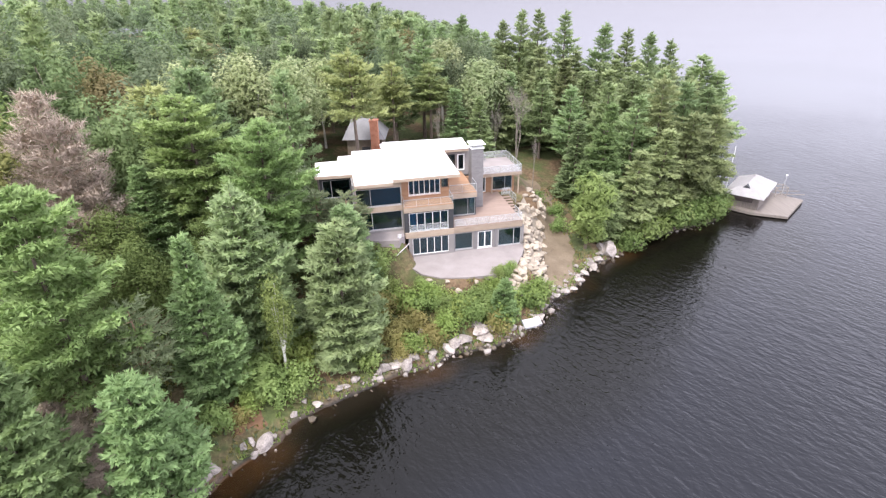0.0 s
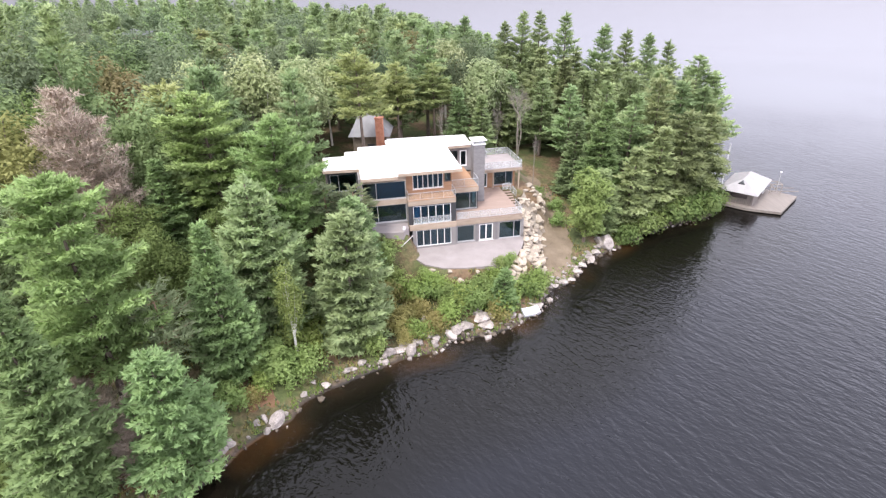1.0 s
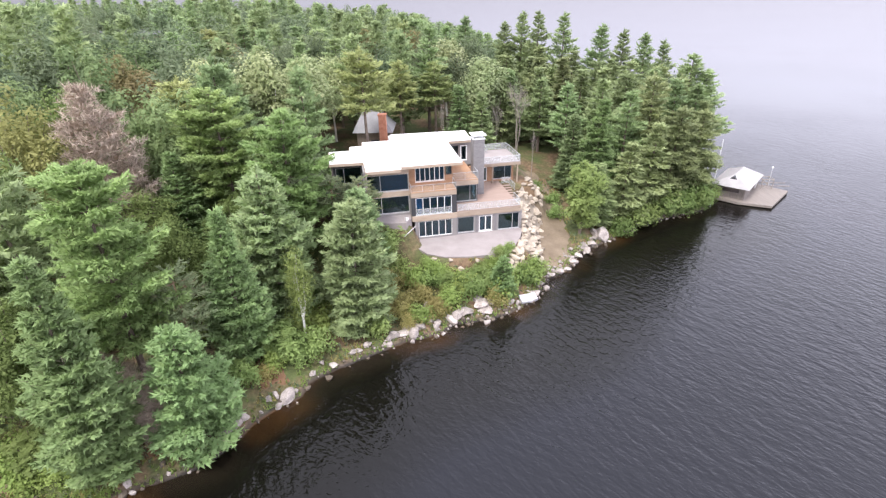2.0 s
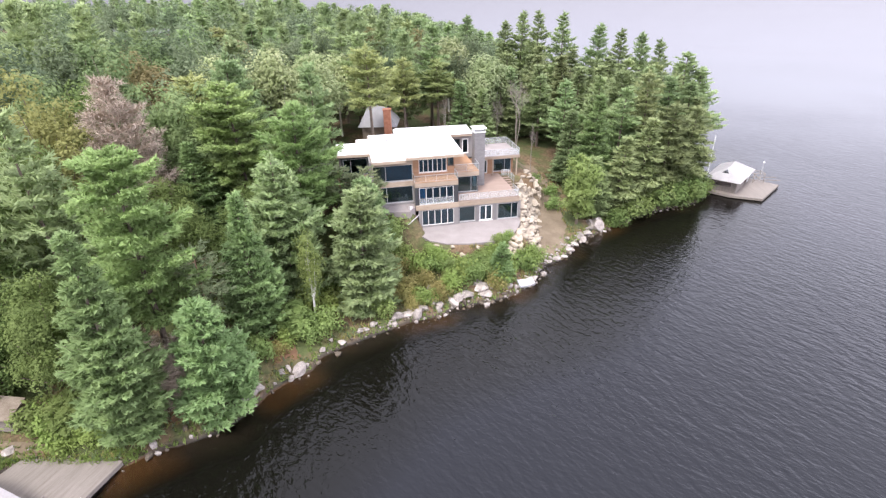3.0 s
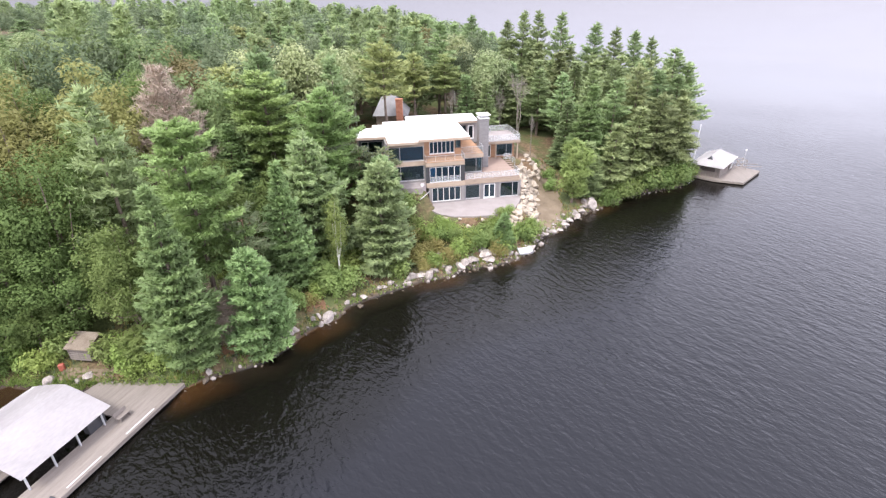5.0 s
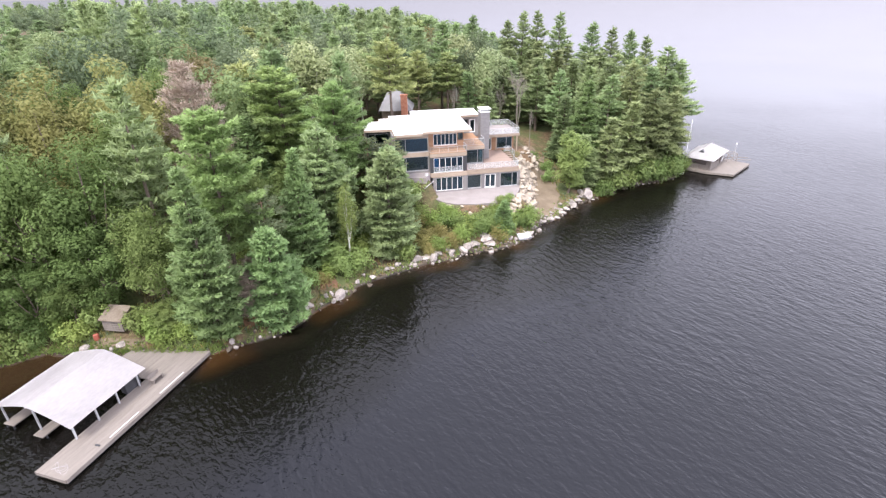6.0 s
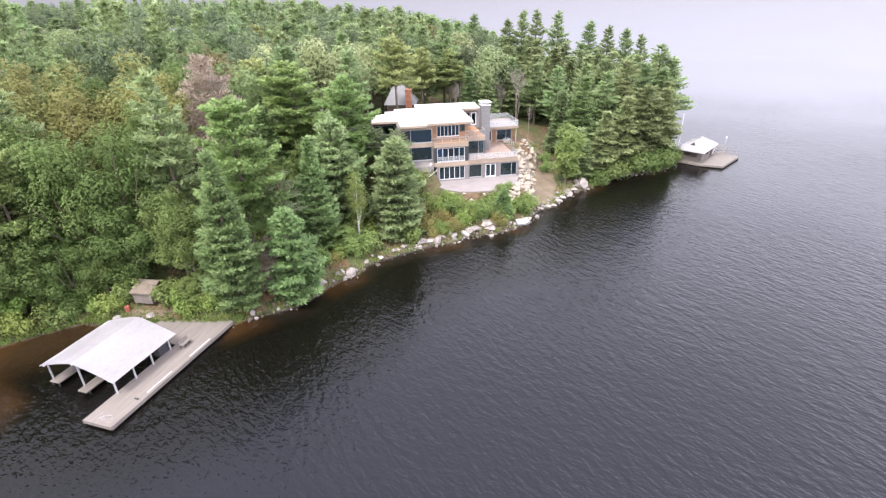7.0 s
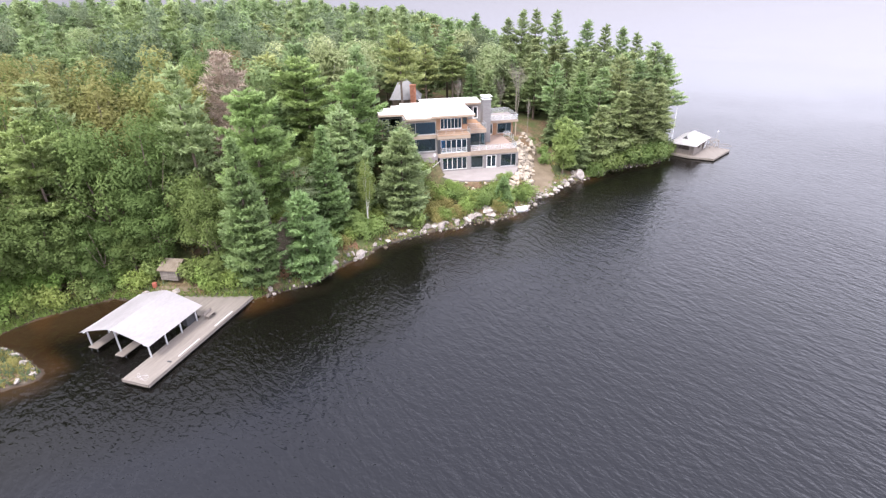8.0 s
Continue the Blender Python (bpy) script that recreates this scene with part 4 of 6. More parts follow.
part("seat", one_box(-2.1, -1.6, 10.4, 11.6, 0.9, 0.96), M_DOCK, seat)
part("backrest", one_box(-2.16, -2.11, 10.4, 11.6, 0.96, 1.35), M_DOCK, seat)
for y in (10.5, 11.45):
    part("leg", one_box(-2.1, -1.62, y, y + 0.06, 0.504, 0.896), M_DOCK, seat)
cleat = part("cleat", one_box(-0.75, -0.3, 3.2, 3.36, 0.504, 0.58, bevel=0.02), M_DARK)
cleat.matrix_world = DOCK
tagged(cleat, "dark steel mooring cleat on the dock", "cleat")
board = part("loose_board", one_box(-0.30, -0.2, 4.2, 7.2, 0.504, 0.55), M_SHEET)
board.matrix_world = DOCK
tagged(board, "loose pale board lying along the dock edge", "board")
board = part("loose_board", one_box(-0.26, -0.14, 9.6, 12.6, 0.504, 0.55), M_SHEET)
board.matrix_world = DOCK
tagged(board, "loose pale board lying along the dock edge", "board")
crv = bpy.data.curves.new("rope", "CURVE")
crv.dimensions, crv.bevel_depth, crv.bevel_resolution = "3D", 0.009, 1
sp = crv.splines.new("POLY")
pts = [(-1.4 + 0.9 * math.sin(t * 1.9) * (1 - t / 14), 0.7 + 0.45 * math.cos(t * 2.7) * (1 - t / 16), 0.54) for t in np.arange(0, 9, 0.25)]
sp.points.add(len(pts) - 1)
for q, c in zip(sp.points, pts):
    q.co = (*c, 1)
rope = new("rope", crv)
crv.materials.append(M_SHEET)
rope.matrix_world = DOCK
tagged(rope, "loose white rope lying on the dock end", "rope")

# shed on the bank
shed = thing("shed", pose(-36.2, 22.6, 0.15, 0, 0, -8), "small weathered wooden shed with mossy shingle roof", "shed")
sz = 1.25
part("wall", one_box(-1.1, 1.1, -0.75, 0.8, sz, sz + 1.3), M_OLDWOOD, shed, "grey weathered boards")
for i in range(5):
    part("plank", one_box(-1.12, 1.12, -0.79, -0.752, sz + 0.08 + 0.24 * i, sz + 0.28 + 0.24 * i), M_DOCK, shed)
bm = bmesh.new()
slab([(-1.3, -1.0), (1.3, -1.0), (1.3, 1.0), (-1.3, 1.0)], 0, 0.1, bm)
for v in bm.verts:
    v.co.z += sz + 1.33 + 0.34 * (v.co.y + 1.1)
part("roof", bm, M_SHEDROOF, shed, "mossy brown shingle lean-to roof")
fuel = part("fuel_can", one_box(-0.25, 0.25, -0.18, 0.18, 0.0, 0.75, bevel=0.06), M_RED)
fuel.matrix_world = pose(-38.0, 21.3, float(ground_height(-38.0, 21.3)) - 0.02, 0, 0, 20)
tagged(fuel, "faded red fuel drum beside the shed", "drum")

# ---------------------------------------------------------------- far boathouse on its dock
far_dock = thing("boathouse_dock", Matrix.Identity(4), "wide grey wooden dock carrying a small boathouse", "dock")
FD = [(45.2, 75.6), (48.3, 72.5), (52.8, 70.6), (59.2, 77.0), (57.2, 79.4), (53.6, 83.6), (50.5, 81.8)]
part("deck", slab(FD, 0.12, 0.5), M_DOCK, far_dock, "pale silvered deck boards")
for x, y in ((46.0, 75.8), (48.5, 73.2), (52.7, 71.4), (58.3, 77.0), (55.6, 74.2), (53.5, 82.6)):
    part("pile", bar(bmesh.new(), (x, y, -4), (x, y, 0.115), 0.16, 8), M_OLDWOOD, far_dock)
BH = pose(50.3, 77.4, 0.5, 0, 0, 48.5)
boathouse = thing("boathouse", BH, "small dark boathouse with a pale hipped roof and a vent gable", "boathouse")
wall("wall", -3.7, 3.7, -2.2, -2.04, 0.004, 2.3, M_OLDWOOD, [(-1.2, 0.6, 0.9, 1.8), (1.8, 2.8, 0.004, 2.0)], boathouse)
wall("wall", -3.7, 3.7, 2.04, 2.2, 0.004, 2.3, M_OLDWOOD, [], boathouse)
wall("wall", -3.7, -3.54, -2.04, 2.04, 0.004, 2.3, M_OLDWOOD, [(-1.3, 1.3, 1.0, 1.8)], boathouse)
wall("wall", 3.54, 3.7, -2.04, 2.04, 0.004, 2.3, M_OLDWOOD, [], boathouse)
part("floor", one_box(-3.5, 3.5, -2.0, 2.0, 0.004, 0.03), M_OLDWOOD, boathouse)
bm = bmesh.new()
e = [bm.verts.new(c) for c in ((-4.9, -2.9, 2.2), (4.9, -2.9, 2.2), (4.9, 2.9, 2.2), (-4.9, 2.9, 2.2))]
k = [bm.verts.new(c) for c in ((-2.5, 0, 3.85), (2.2, 0, 3.85))]
for f in ((e[0], e[1], k[1], k[0]), (e[1], e[2], k[1]), (e[2], e[3], k[0], k[1]), (e[3], e[0], k[0])):
    bm.faces.new(f)
bmesh.ops.solidify(bm, geom=bm.faces[:], thickness=0.14)
far_roof = part("roof", bm, M_BOATROOF, boathouse, "pale grey hipped roof")
bm = bmesh.new()
g = [bm.verts.new(c) for c in ((-3.5, -0.55, 3.17), (-3.5, 0.55, 3.17), (-3.45, 0, 3.6), (-2.6, 0, 3.72))]
bm.faces.new((g[0], g[1], g[2]))
bm.faces.new((g[0], g[2], g[3]))
bm.faces.new((g[1], g[3], g[2]))
bm.faces.new((g[0], g[3], g[1]))
part("vent_gable", bm, M_DARK, far_roof, "dark triangular vent gable")

bm = bar(bmesh.new(), (0, 0, 0), (0, 0, 9.6), 0.09, 8, 0.05)
pole = part("flagpole", bm, M_WHITE)
pole.matrix_world = pose(46.2, 77.2, 0.0, 0, 0, 0)
tagged(pole, "tall white flagpole beside the boathouse", "flagpole")

ladder = thing("ladder", pose(54.3, 78.6, 0.5, 10, 0, 48), "pale wooden ladder leaning up on the boathouse dock", "ladder")
for x in (-0.4, 0.34):
    part("rail", one_box(x, x + 0.08, -0.04, 0.04, 0.0, 2.5), M_WHITE, ladder)
for i in range(7):
    part("rung", one_box(-0.318, 0.338, -0.03, 0.03, 0.25 + 0.33 * i, 0.31 + 0.33 * i), M_WHITE, ladder)

lift = thing("boat_lift", pose(56.2, 79.0, 0, 0, 0, -6), "grey timber boat lift with long pale bunks beside the dock", "boat lift")
for x in (-0.9, 0.9):
    for y in (-0.8, 0.8):
        part("post", bar(bmesh.new(), (x, y, -3), (x, y, 2.3), 0.055, 8), M_GREYTWIG, lift)
    part("cross_beam", bar(bmesh.new(), (x, -0.8, 2.2), (x, 0.8, 2.2), 0.05, 8), M_GREYTWIG, lift)
for y in (-0.8, 0.8):
    part("top_beam", bar(bmesh.new(), (-0.9, y, 2.2), (0.9, y, 2.2), 0.05, 8), M_GREYTWIG, lift)
    part("brace", bar(bmesh.new(), (-0.9, y, 0.7), (0.9, y, 2.15), 0.035, 6), M_GREYTWIG, lift)
    part("brace", bar(bmesh.new(), (0.9, y, 0.7), (-0.9, y, 2.15), 0.035, 6), M_GREYTWIG, lift)
    part("bunk", one_box(-0.7, 3.7, y - 0.06, y + 0.06, 1.0, 1.1, bevel=0.02), M_DOCK, lift, "long pale bunk board")
bm = bar(bmesh.new(), (0, 0, 0), (0, 0, 3.3), 0.05, 8)
lamp = thing("dock_lamp", pose(57.0, 79.3, 0.5), "white globe lamp on a thin dock post", "lamp")
part("post", bm, M_METAL, lamp)
bm = bmesh.new()
bmesh.ops.create_icosphere(bm, subdivisions=2, radius=0.16, matrix=Matrix.Translation((0, 0, 3.45)))
part("globe", bm, M_WHITE, lamp)

# swim raft drawn up at the shore
raft = thing("swim_raft", pose(9.5, 45.2, 0.30, 26, 6, 24), "small white swim raft drawn up between the shore rocks", "raft")
part("deck", one_box(-0.8, 0.8, -0.5, 0.5, 0.34, 0.44, bevel=0.03), M_SHEET, raft, "white raft deck")
for y in (-0.36, 0.36):
    part("float", bar(bmesh.new(), (-0.75, y, 0.16), (0.75, y, 0.16), 0.17, 12), M_METAL, raft)
part("edge_rail", one_box(-0.86, -0.8, -0.53, 0.53, 0.3, 0.52), M_METAL, raft)
part("barrel", bar(bmesh.new(), (1.12, -0.45, 0.3), (1.12, 0.5, 0.3), 0.3, 14), M_SHEET, raft, "pale plastic barrel float")

# ---------------------------------------------------------------- trees: shapes
def spikes(r, centres, outward, count, length, width, spread=0.8, flat=None):
    """count slim leaves or needle sprays round every centre, as triangles; flat: the way their upper sides face."""
    c = np.repeat(centres, count, 0)
    d = unit(np.repeat(outward, count, 0) + r.normal(0, spread, (len(c), 3)))
    face = r.normal(0, 1, (len(c), 3)) if flat is None else np.repeat(flat, count, 0) + r.normal(0, 0.45, (len(c), 3))
    side = unit(np.cross(face, d))
    ln = length * r.uniform(0.65, 1.3, (len(c), 1))
    w = width * r.uniform(0.7, 1.3, (len(c), 1)) / 2
    base = c - d * ln * 0.25
    return np.stack([base - side * w, base + side * w, c + d * ln * 0.75], 1).reshape(-1, 3)


def grown(trunk, limbs):
    """Limbs joined to their trunk, each rooted in its nearest trunk corner."""
    out = [trunk]
    for limb in limbs:
        near = trunk[np.argmin(np.sum((trunk - limb[0]) ** 2, 1))]
        out += [limb, np.array([limb[0], limb[1], near])]
    return np.concatenate(out)


def leaves(r, centres, normals, size, tilt=0.36):
    """One pointed leaf at every centre."""
    nrm = unit(normals + r.normal(0, tilt, centres.shape))
    e1 = unit(np.cross(nrm, r.normal(0, 1, centres.shape)))
    e2 = np.cross(nrm, e1)
    s = size * r.uniform(0.6, 1.35, (len(centres), 1))
    foot = centres - e1 * s * 0.56 - nrm * s * 0.05
    return np.stack([centres + e1 * s * 0.68 - nrm * s * 0.08, foot + e2 * s * 0.42, foot - e2 * s * 0.42], 1).reshape(-1, 3), normals


def conifer(seed, height, radius, bare, profile, gap, limbs_at, step, tuft, width, per, limb_wood=True, upturn=0.16, droop=0.0, fill=0.6, ragged=0.2, brush=0.24, soft=0.3):
    """Trunk and crown of a conifer: whorls of limbs that carry side shoots, each a tapered brush of needle sprays.
    gap: metres between whorls; step: between side shoots; tuft, width: a spray's size; per: sprays in each ring; brush: a shoot's radius."""
    r = np.random.default_rng(seed)
    lean = r.normal(0, 0.012, 2) * height
    ts = np.linspace(0, 1, 7)
    axis = np.stack([lean[0] * ts ** 2, lean[1] * ts ** 2, ts * height], 1)
    trunk, wood = tube(axis, 0.02 + (height * 0.0135) * (1 - ts) ** 0.9, 6), []
    up = np.array([0, 0, 1.0])
    roots, ways, lengths = [], [], []
    z = bare * height
    while z < height * 0.985:
        f = (z / height - bare) / (1 - bare)
        if profile == "pine":
            reach, rise0 = radius * (1 - f) ** 0.85 * min(1.0, 0.6 + 2.2 * f), 0.02 + 0.62 * f
        elif profile == "cone":
            reach, rise0 = radius * (1 - f) ** 0.9 * min(1.0, 0.8 + 1.2 * f), -0.22 + 0.5 * f
        elif profile == "egg":
            reach, rise0 = radius * (1 - f) ** 0.6 * min(1.0, 0.72 + 1.1 * f), -0.06 + 0.62 * f
        else:
            reach, rise0 = radius * (1 - f * f) ** 0.55 * min(1.0, 0.62 + 1.3 * f), 0.0 + 0.45 * f
        limbs, turn0 = int(r.integers(*limbs_at)), r.uniform(0, 6.28)
        for j in range(limbs):
            az = turn0 + 6.283 * j / limbs + r.normal(0, 0.22)
            ln = max(0.35, reach * r.uniform(1 - 1.5 * ragged, 1 + 0.75 * ragged))
            d = np.array([math.cos(az), math.sin(az), 0.0])
            across = np.array([-d[1], d[0], 0.0])
            start = np.array([np.interp(z, axis[:, 2], axis[:, 0]), np.interp(z, axis[:, 2], axis[:, 1]), z + r.uniform(-0.5, 0.5) * gap])
            sag, st = r.uniform(0.02, 0.10), np.linspace(0, 1, 5)
            limb = start + d * (ln * st)[:, None] + up * (ln * ((rise0 + r.normal(0, 0.06)) * st - sag * np.sin(st * 3.1416) + (upturn - droop) * st ** 2.5))[:, None]
            if limb_wood and ln > 1.0:
                wood.append(tube(limb[[0, 2, 4]], np.array([0.012 * ln + 0.02, 0.008 * ln + 0.012, 0.006]), 4))
            n = max(3, int(1.7 * ln / step))
            t = 0.1 + 0.8 * ((np.arange(n) + r.uniform(0, 1, n)) / n) ** 0.85
            hand = np.where(np.arange(n) % 2, 1.0, -1.0)
            ang = np.radians(64 - 34 * t) + r.normal(0, 0.16, n)
            t[-1], ang[-1] = 0.62, r.normal(0, 0.1)
            way = d * np.cos(ang)[:, None] + across * (np.sin(ang) * hand)[:, None] + up * r.normal(0.10 + 0.4 * max(0.0, rise0), 0.13, n)[:, None]
            roots.append(np.stack([np.interp(t, st, limb[:, i]) for i in range(3)], 1))
            ways.append(way)
            lengths.append(ln * fill * (1 - t) ** 0.75 * np.clip(t / 0.3, 0.55, 1) * r.uniform(0.65, 1.2, n) + tuft * 0.6)
        z += gap * r.uniform(0.75, 1.25) * (0.6 + 0.4 * (1 - f))
    roots.append(np.repeat(axis[-1:] - up * 0.35, 4, 0))
    ways.append(r.normal(0, 0.25, (4, 3)) + up)
    lengths.append(np.full(4, 0.45))
    roots, ways, lengths = np.concatenate(roots), np.concatenate(ways), np.concatenate(lengths)
    k = np.ceil(lengths / (0.62 * tuft)).astype(int)
    first = np.repeat(np.cumsum(k) - k, k)
    share = (np.arange(k.sum()) - first + r.uniform(0.3, 1.0, k.sum())) / np.repeat(k, k)
    way, ln = np.repeat(ways, k, 0), np.repeat(lengths, k)
    at = np.repeat(roots, k, 0) + way * (ln * share)[:, None] + up * ((upturn - droop) * 0.6 * ln * share ** 2 - 0.05 * ln)[:, None]
    thick = brush * (1 - 0.55 * share ** 3) * np.clip(ln / 0.9, 0.5, 1.15)
    at, way, thick = np.repeat(at, per, 0), np.repeat(way, per, 0), np.repeat(thick, per)
    # sprays stand round each shoot, more above than below
    round_ = r.normal(0, 1, way.shape) + up * 0.85
    ahead = unit(way)
    round_ = unit(round_ - ahead * np.sum(round_ * ahead, 1, keepdims=True))
    at = at + round_ * (thick * r.uniform(0.55, 1.0, len(thick)))[:, None] + ahead * r.uniform(-0.3, 0.3, (len(at), 1)) * tuft
    skin = round_ * 0.75 + up * 0.5 + ahead * 0.2
    d = unit(ahead * (1.1 - soft) + round_ * soft - up * 0.35 * droop + r.normal(0, 0.36, way.shape))
    side = unit(np.cross(skin + r.normal(0, 0.3, way.shape), d))
    s, w = tuft * r.uniform(0.65, 1.3, (len(at), 1)), width * r.uniform(0.7, 1.3, (len(at), 1)) / 2
    sprays = np.stack([at - d * s * 0.3 - side * w, at - d * s * 0.3 + side * w, at + d * s * 0.7], 1).reshape(-1, 3)
    return (grown(trunk, wood) if wood else trunk), (sprays, skin)


def broadleaf(seed, height, radius, bare, count, leaf, lobes=16, column=False, lobe=(0.30, 0.52)):
    """Trunk with forked limbs and a crown of leaf clusters on many uneven lobes."""
    r = np.random.default_rng(seed)
    mid = height * (bare + 1) / 2
    half = height * (1 - bare) / 2
    cents, rads = [], []
    for i in range(lobes):
        d = unit(r.normal(0, 1, 3))
        k = r.uniform(0.25, 1.05 - lobe[1] * 0.5)
        narrow = 1.0 if not column else 0.75
        c = np.array([d[0] * radius * k * narrow, d[1] * radius * k * narrow, mid + d[2] * half * k])
        cents.append(c)
        rads.append(radius * r.uniform(*lobe))
    cents, rads = np.array(cents), np.array(rads)
    wood = []
    fork = np.array([0, 0, height * max(0.3, bare)])
    ts = np.linspace(0, 1, 6)
    axis = np.stack([r.normal(0, 0.05) * height * ts ** 2, r.normal(0, 0.05) * height * ts ** 2, ts * height * 0.86], 1)
    wood.append(tube(axis, 0.02 + height * 0.013 * (1 - ts), 6))
    for c in cents[:9]:
        p0 = np.array([np.interp(fork[2] * 0.9, axis[:, 2], axis[:, 0]), np.interp(fork[2] * 0.9, axis[:, 2], axis[:, 1]), fork[2] * r.uniform(0.75, 1.1)])
        midp = (p0 + c) / 2 + np.array([0, 0, -0.12 * height * 0.3])
        wood.append(tube(np.array([p0, midp, c]), np.array([0.006, 0.004, 0.0015]) * height, 4))
    share = rads ** 2 / np.sum(rads ** 2)
    pts, nrms = [], []
    for c, rad, s in zip(cents, rads, share):
        n = max(8, int(count * s))
        d = unit(r.normal(0, 1, (n, 3)) + np.array([0, 0, 0.25]))
        shell = rad * (1 - 0.45 * r.uniform(0, 1, (n, 1)) ** 2) * (1 + 0.18 * np.sin(5 * d[:, :1] + 4 * d[:, 1:2] + seed))
        pts.append(c + d * shell)
        nrms.append(d + np.array([0, 0, 0.55]))
    return grown(wood[0], wood[1:]), leaves(r, np.concatenate(pts), np.concatenate(nrms), leaf)


def forked_tree(seed, height, stems=3, depth=5):
    """A leafless tree whose stems fork again and again into fine upright branches."""
    r = np.random.default_rng(seed)
    thick, fine = [], []

    def grow(p, d, length, girth, level):
        bend = unit(d + r.normal(0, 0.12, 3))
        q = p + d * length * 0.5
        e = q + bend * length * 0.5
        piece = tube(np.array([p, q, e]), np.array([girth, girth * 0.85, girth * 0.66]), 5 if level < 2 else 3)
        (thick if level < 2 else fine).append(piece)
        if level < depth:
            for k in range(2 if level < 2 else 3):
                out = unit(bend + r.normal(0, 0.34, 3) + np.array([0, 0, 0.12]))
                grow(e if k else q + (e - q) * r.uniform(0.2, 0.9), out, length * r.uniform(0.6, 0.82), girth * 0.62, level + 1)

    for k in range(stems):
        a = 6.283 * k / stems + r.uniform(0, 1)
        grow(np.array([0.1 * math.cos(a), 0.1 * math.sin(a), 0.0]), unit(np.array([0.12 * math.cos(a), 0.12 * math.sin(a), 1.0])), height * 0.28, height * 0.0085, 0)
    return grown(thick[0], thick[1:]), (np.concatenate(fine), None)


def kind_of(name, wood, crown, bark, leaf):
    a, b = tri_mesh(name + "_trunk", wood), tri_mesh(name + "_crown", *crown)
    a.materials.append(bark)
    b.materials.append(leaf)
    return a, b


# near shapes have more sprays than those that stay far off; every shape is 1:1 in metres and scaled a little
NEAR = {
    "pine_wide": [kind_of("pine", *conifer(s, 20, 4.6, 0.30, "dome", 1.45, (6, 8), 0.48, 0.42, 0.17, 9, ragged=0.36, brush=0.30, soft=0.42), M_BARK, M_GREENPINE) for s in (11, 12)],
    "pine_slim": [kind_of("pine", *conifer(s, 17, 3.5, 0.03, "pine", 0.92, (7, 9), 0.44, 0.42, 0.19, 8, brush=0.25, soft=0.42), M_BARK, M_SOFTPINE) for s in (21, 22)],
    "pine_full": [kind_of("pine", *conifer(s, 13, 3.8, 0.03, "egg", 0.95, (6, 8), 0.44, 0.42, 0.19, 8, brush=0.25, soft=0.42), M_BARK, M_PINE) for s in (31, 32)],
    "pine_small": [kind_of("pine", *conifer(41, 10, 3.6, 0.0, "egg", 0.80, (6, 8), 0.42, 0.40, 0.18, 8, brush=0.24, soft=0.42), M_BARK, M_SOFTPINE)],
    "pine_thin": [kind_of("pine", *conifer(s, 11, 2.3, 0.42, "dome", 0.95, (4, 6), 0.5, 0.42, 0.12, 6), M_REDBARK, M_SPARSE) for s in (51, 52)],
    "leaf_near": [kind_of("maple", *broadleaf(s, 15, 4.2, 0.05, 11000, 0.215, 64, False, (0.2, 0.36)), M_BARK, m) for s, m in ((81, M_SHADYLEAF), (82, M_SHADYLEAF), (83, M_SHADYLEAF))],
    "thicket": [kind_of("maple", *broadleaf(s, 7, 3.1, -0.04, 7500, 0.21, 52, False, (0.2, 0.36)), M_BARK, M_THICKET) for s in (91, 92)],
    "birch": [kind_of("birch", *broadleaf(61, 11, 2.0, 0.16, 5000, 0.145, 34, True), M_BIRCHBARK, M_BIRCHLEAF)],
    "young": [kind_of("maple", *broadleaf(71, 11, 2.4, -0.02, 12000, 0.19, 70, True, (0.2, 0.38)), M_BARK, M_BRIGHT)],
}
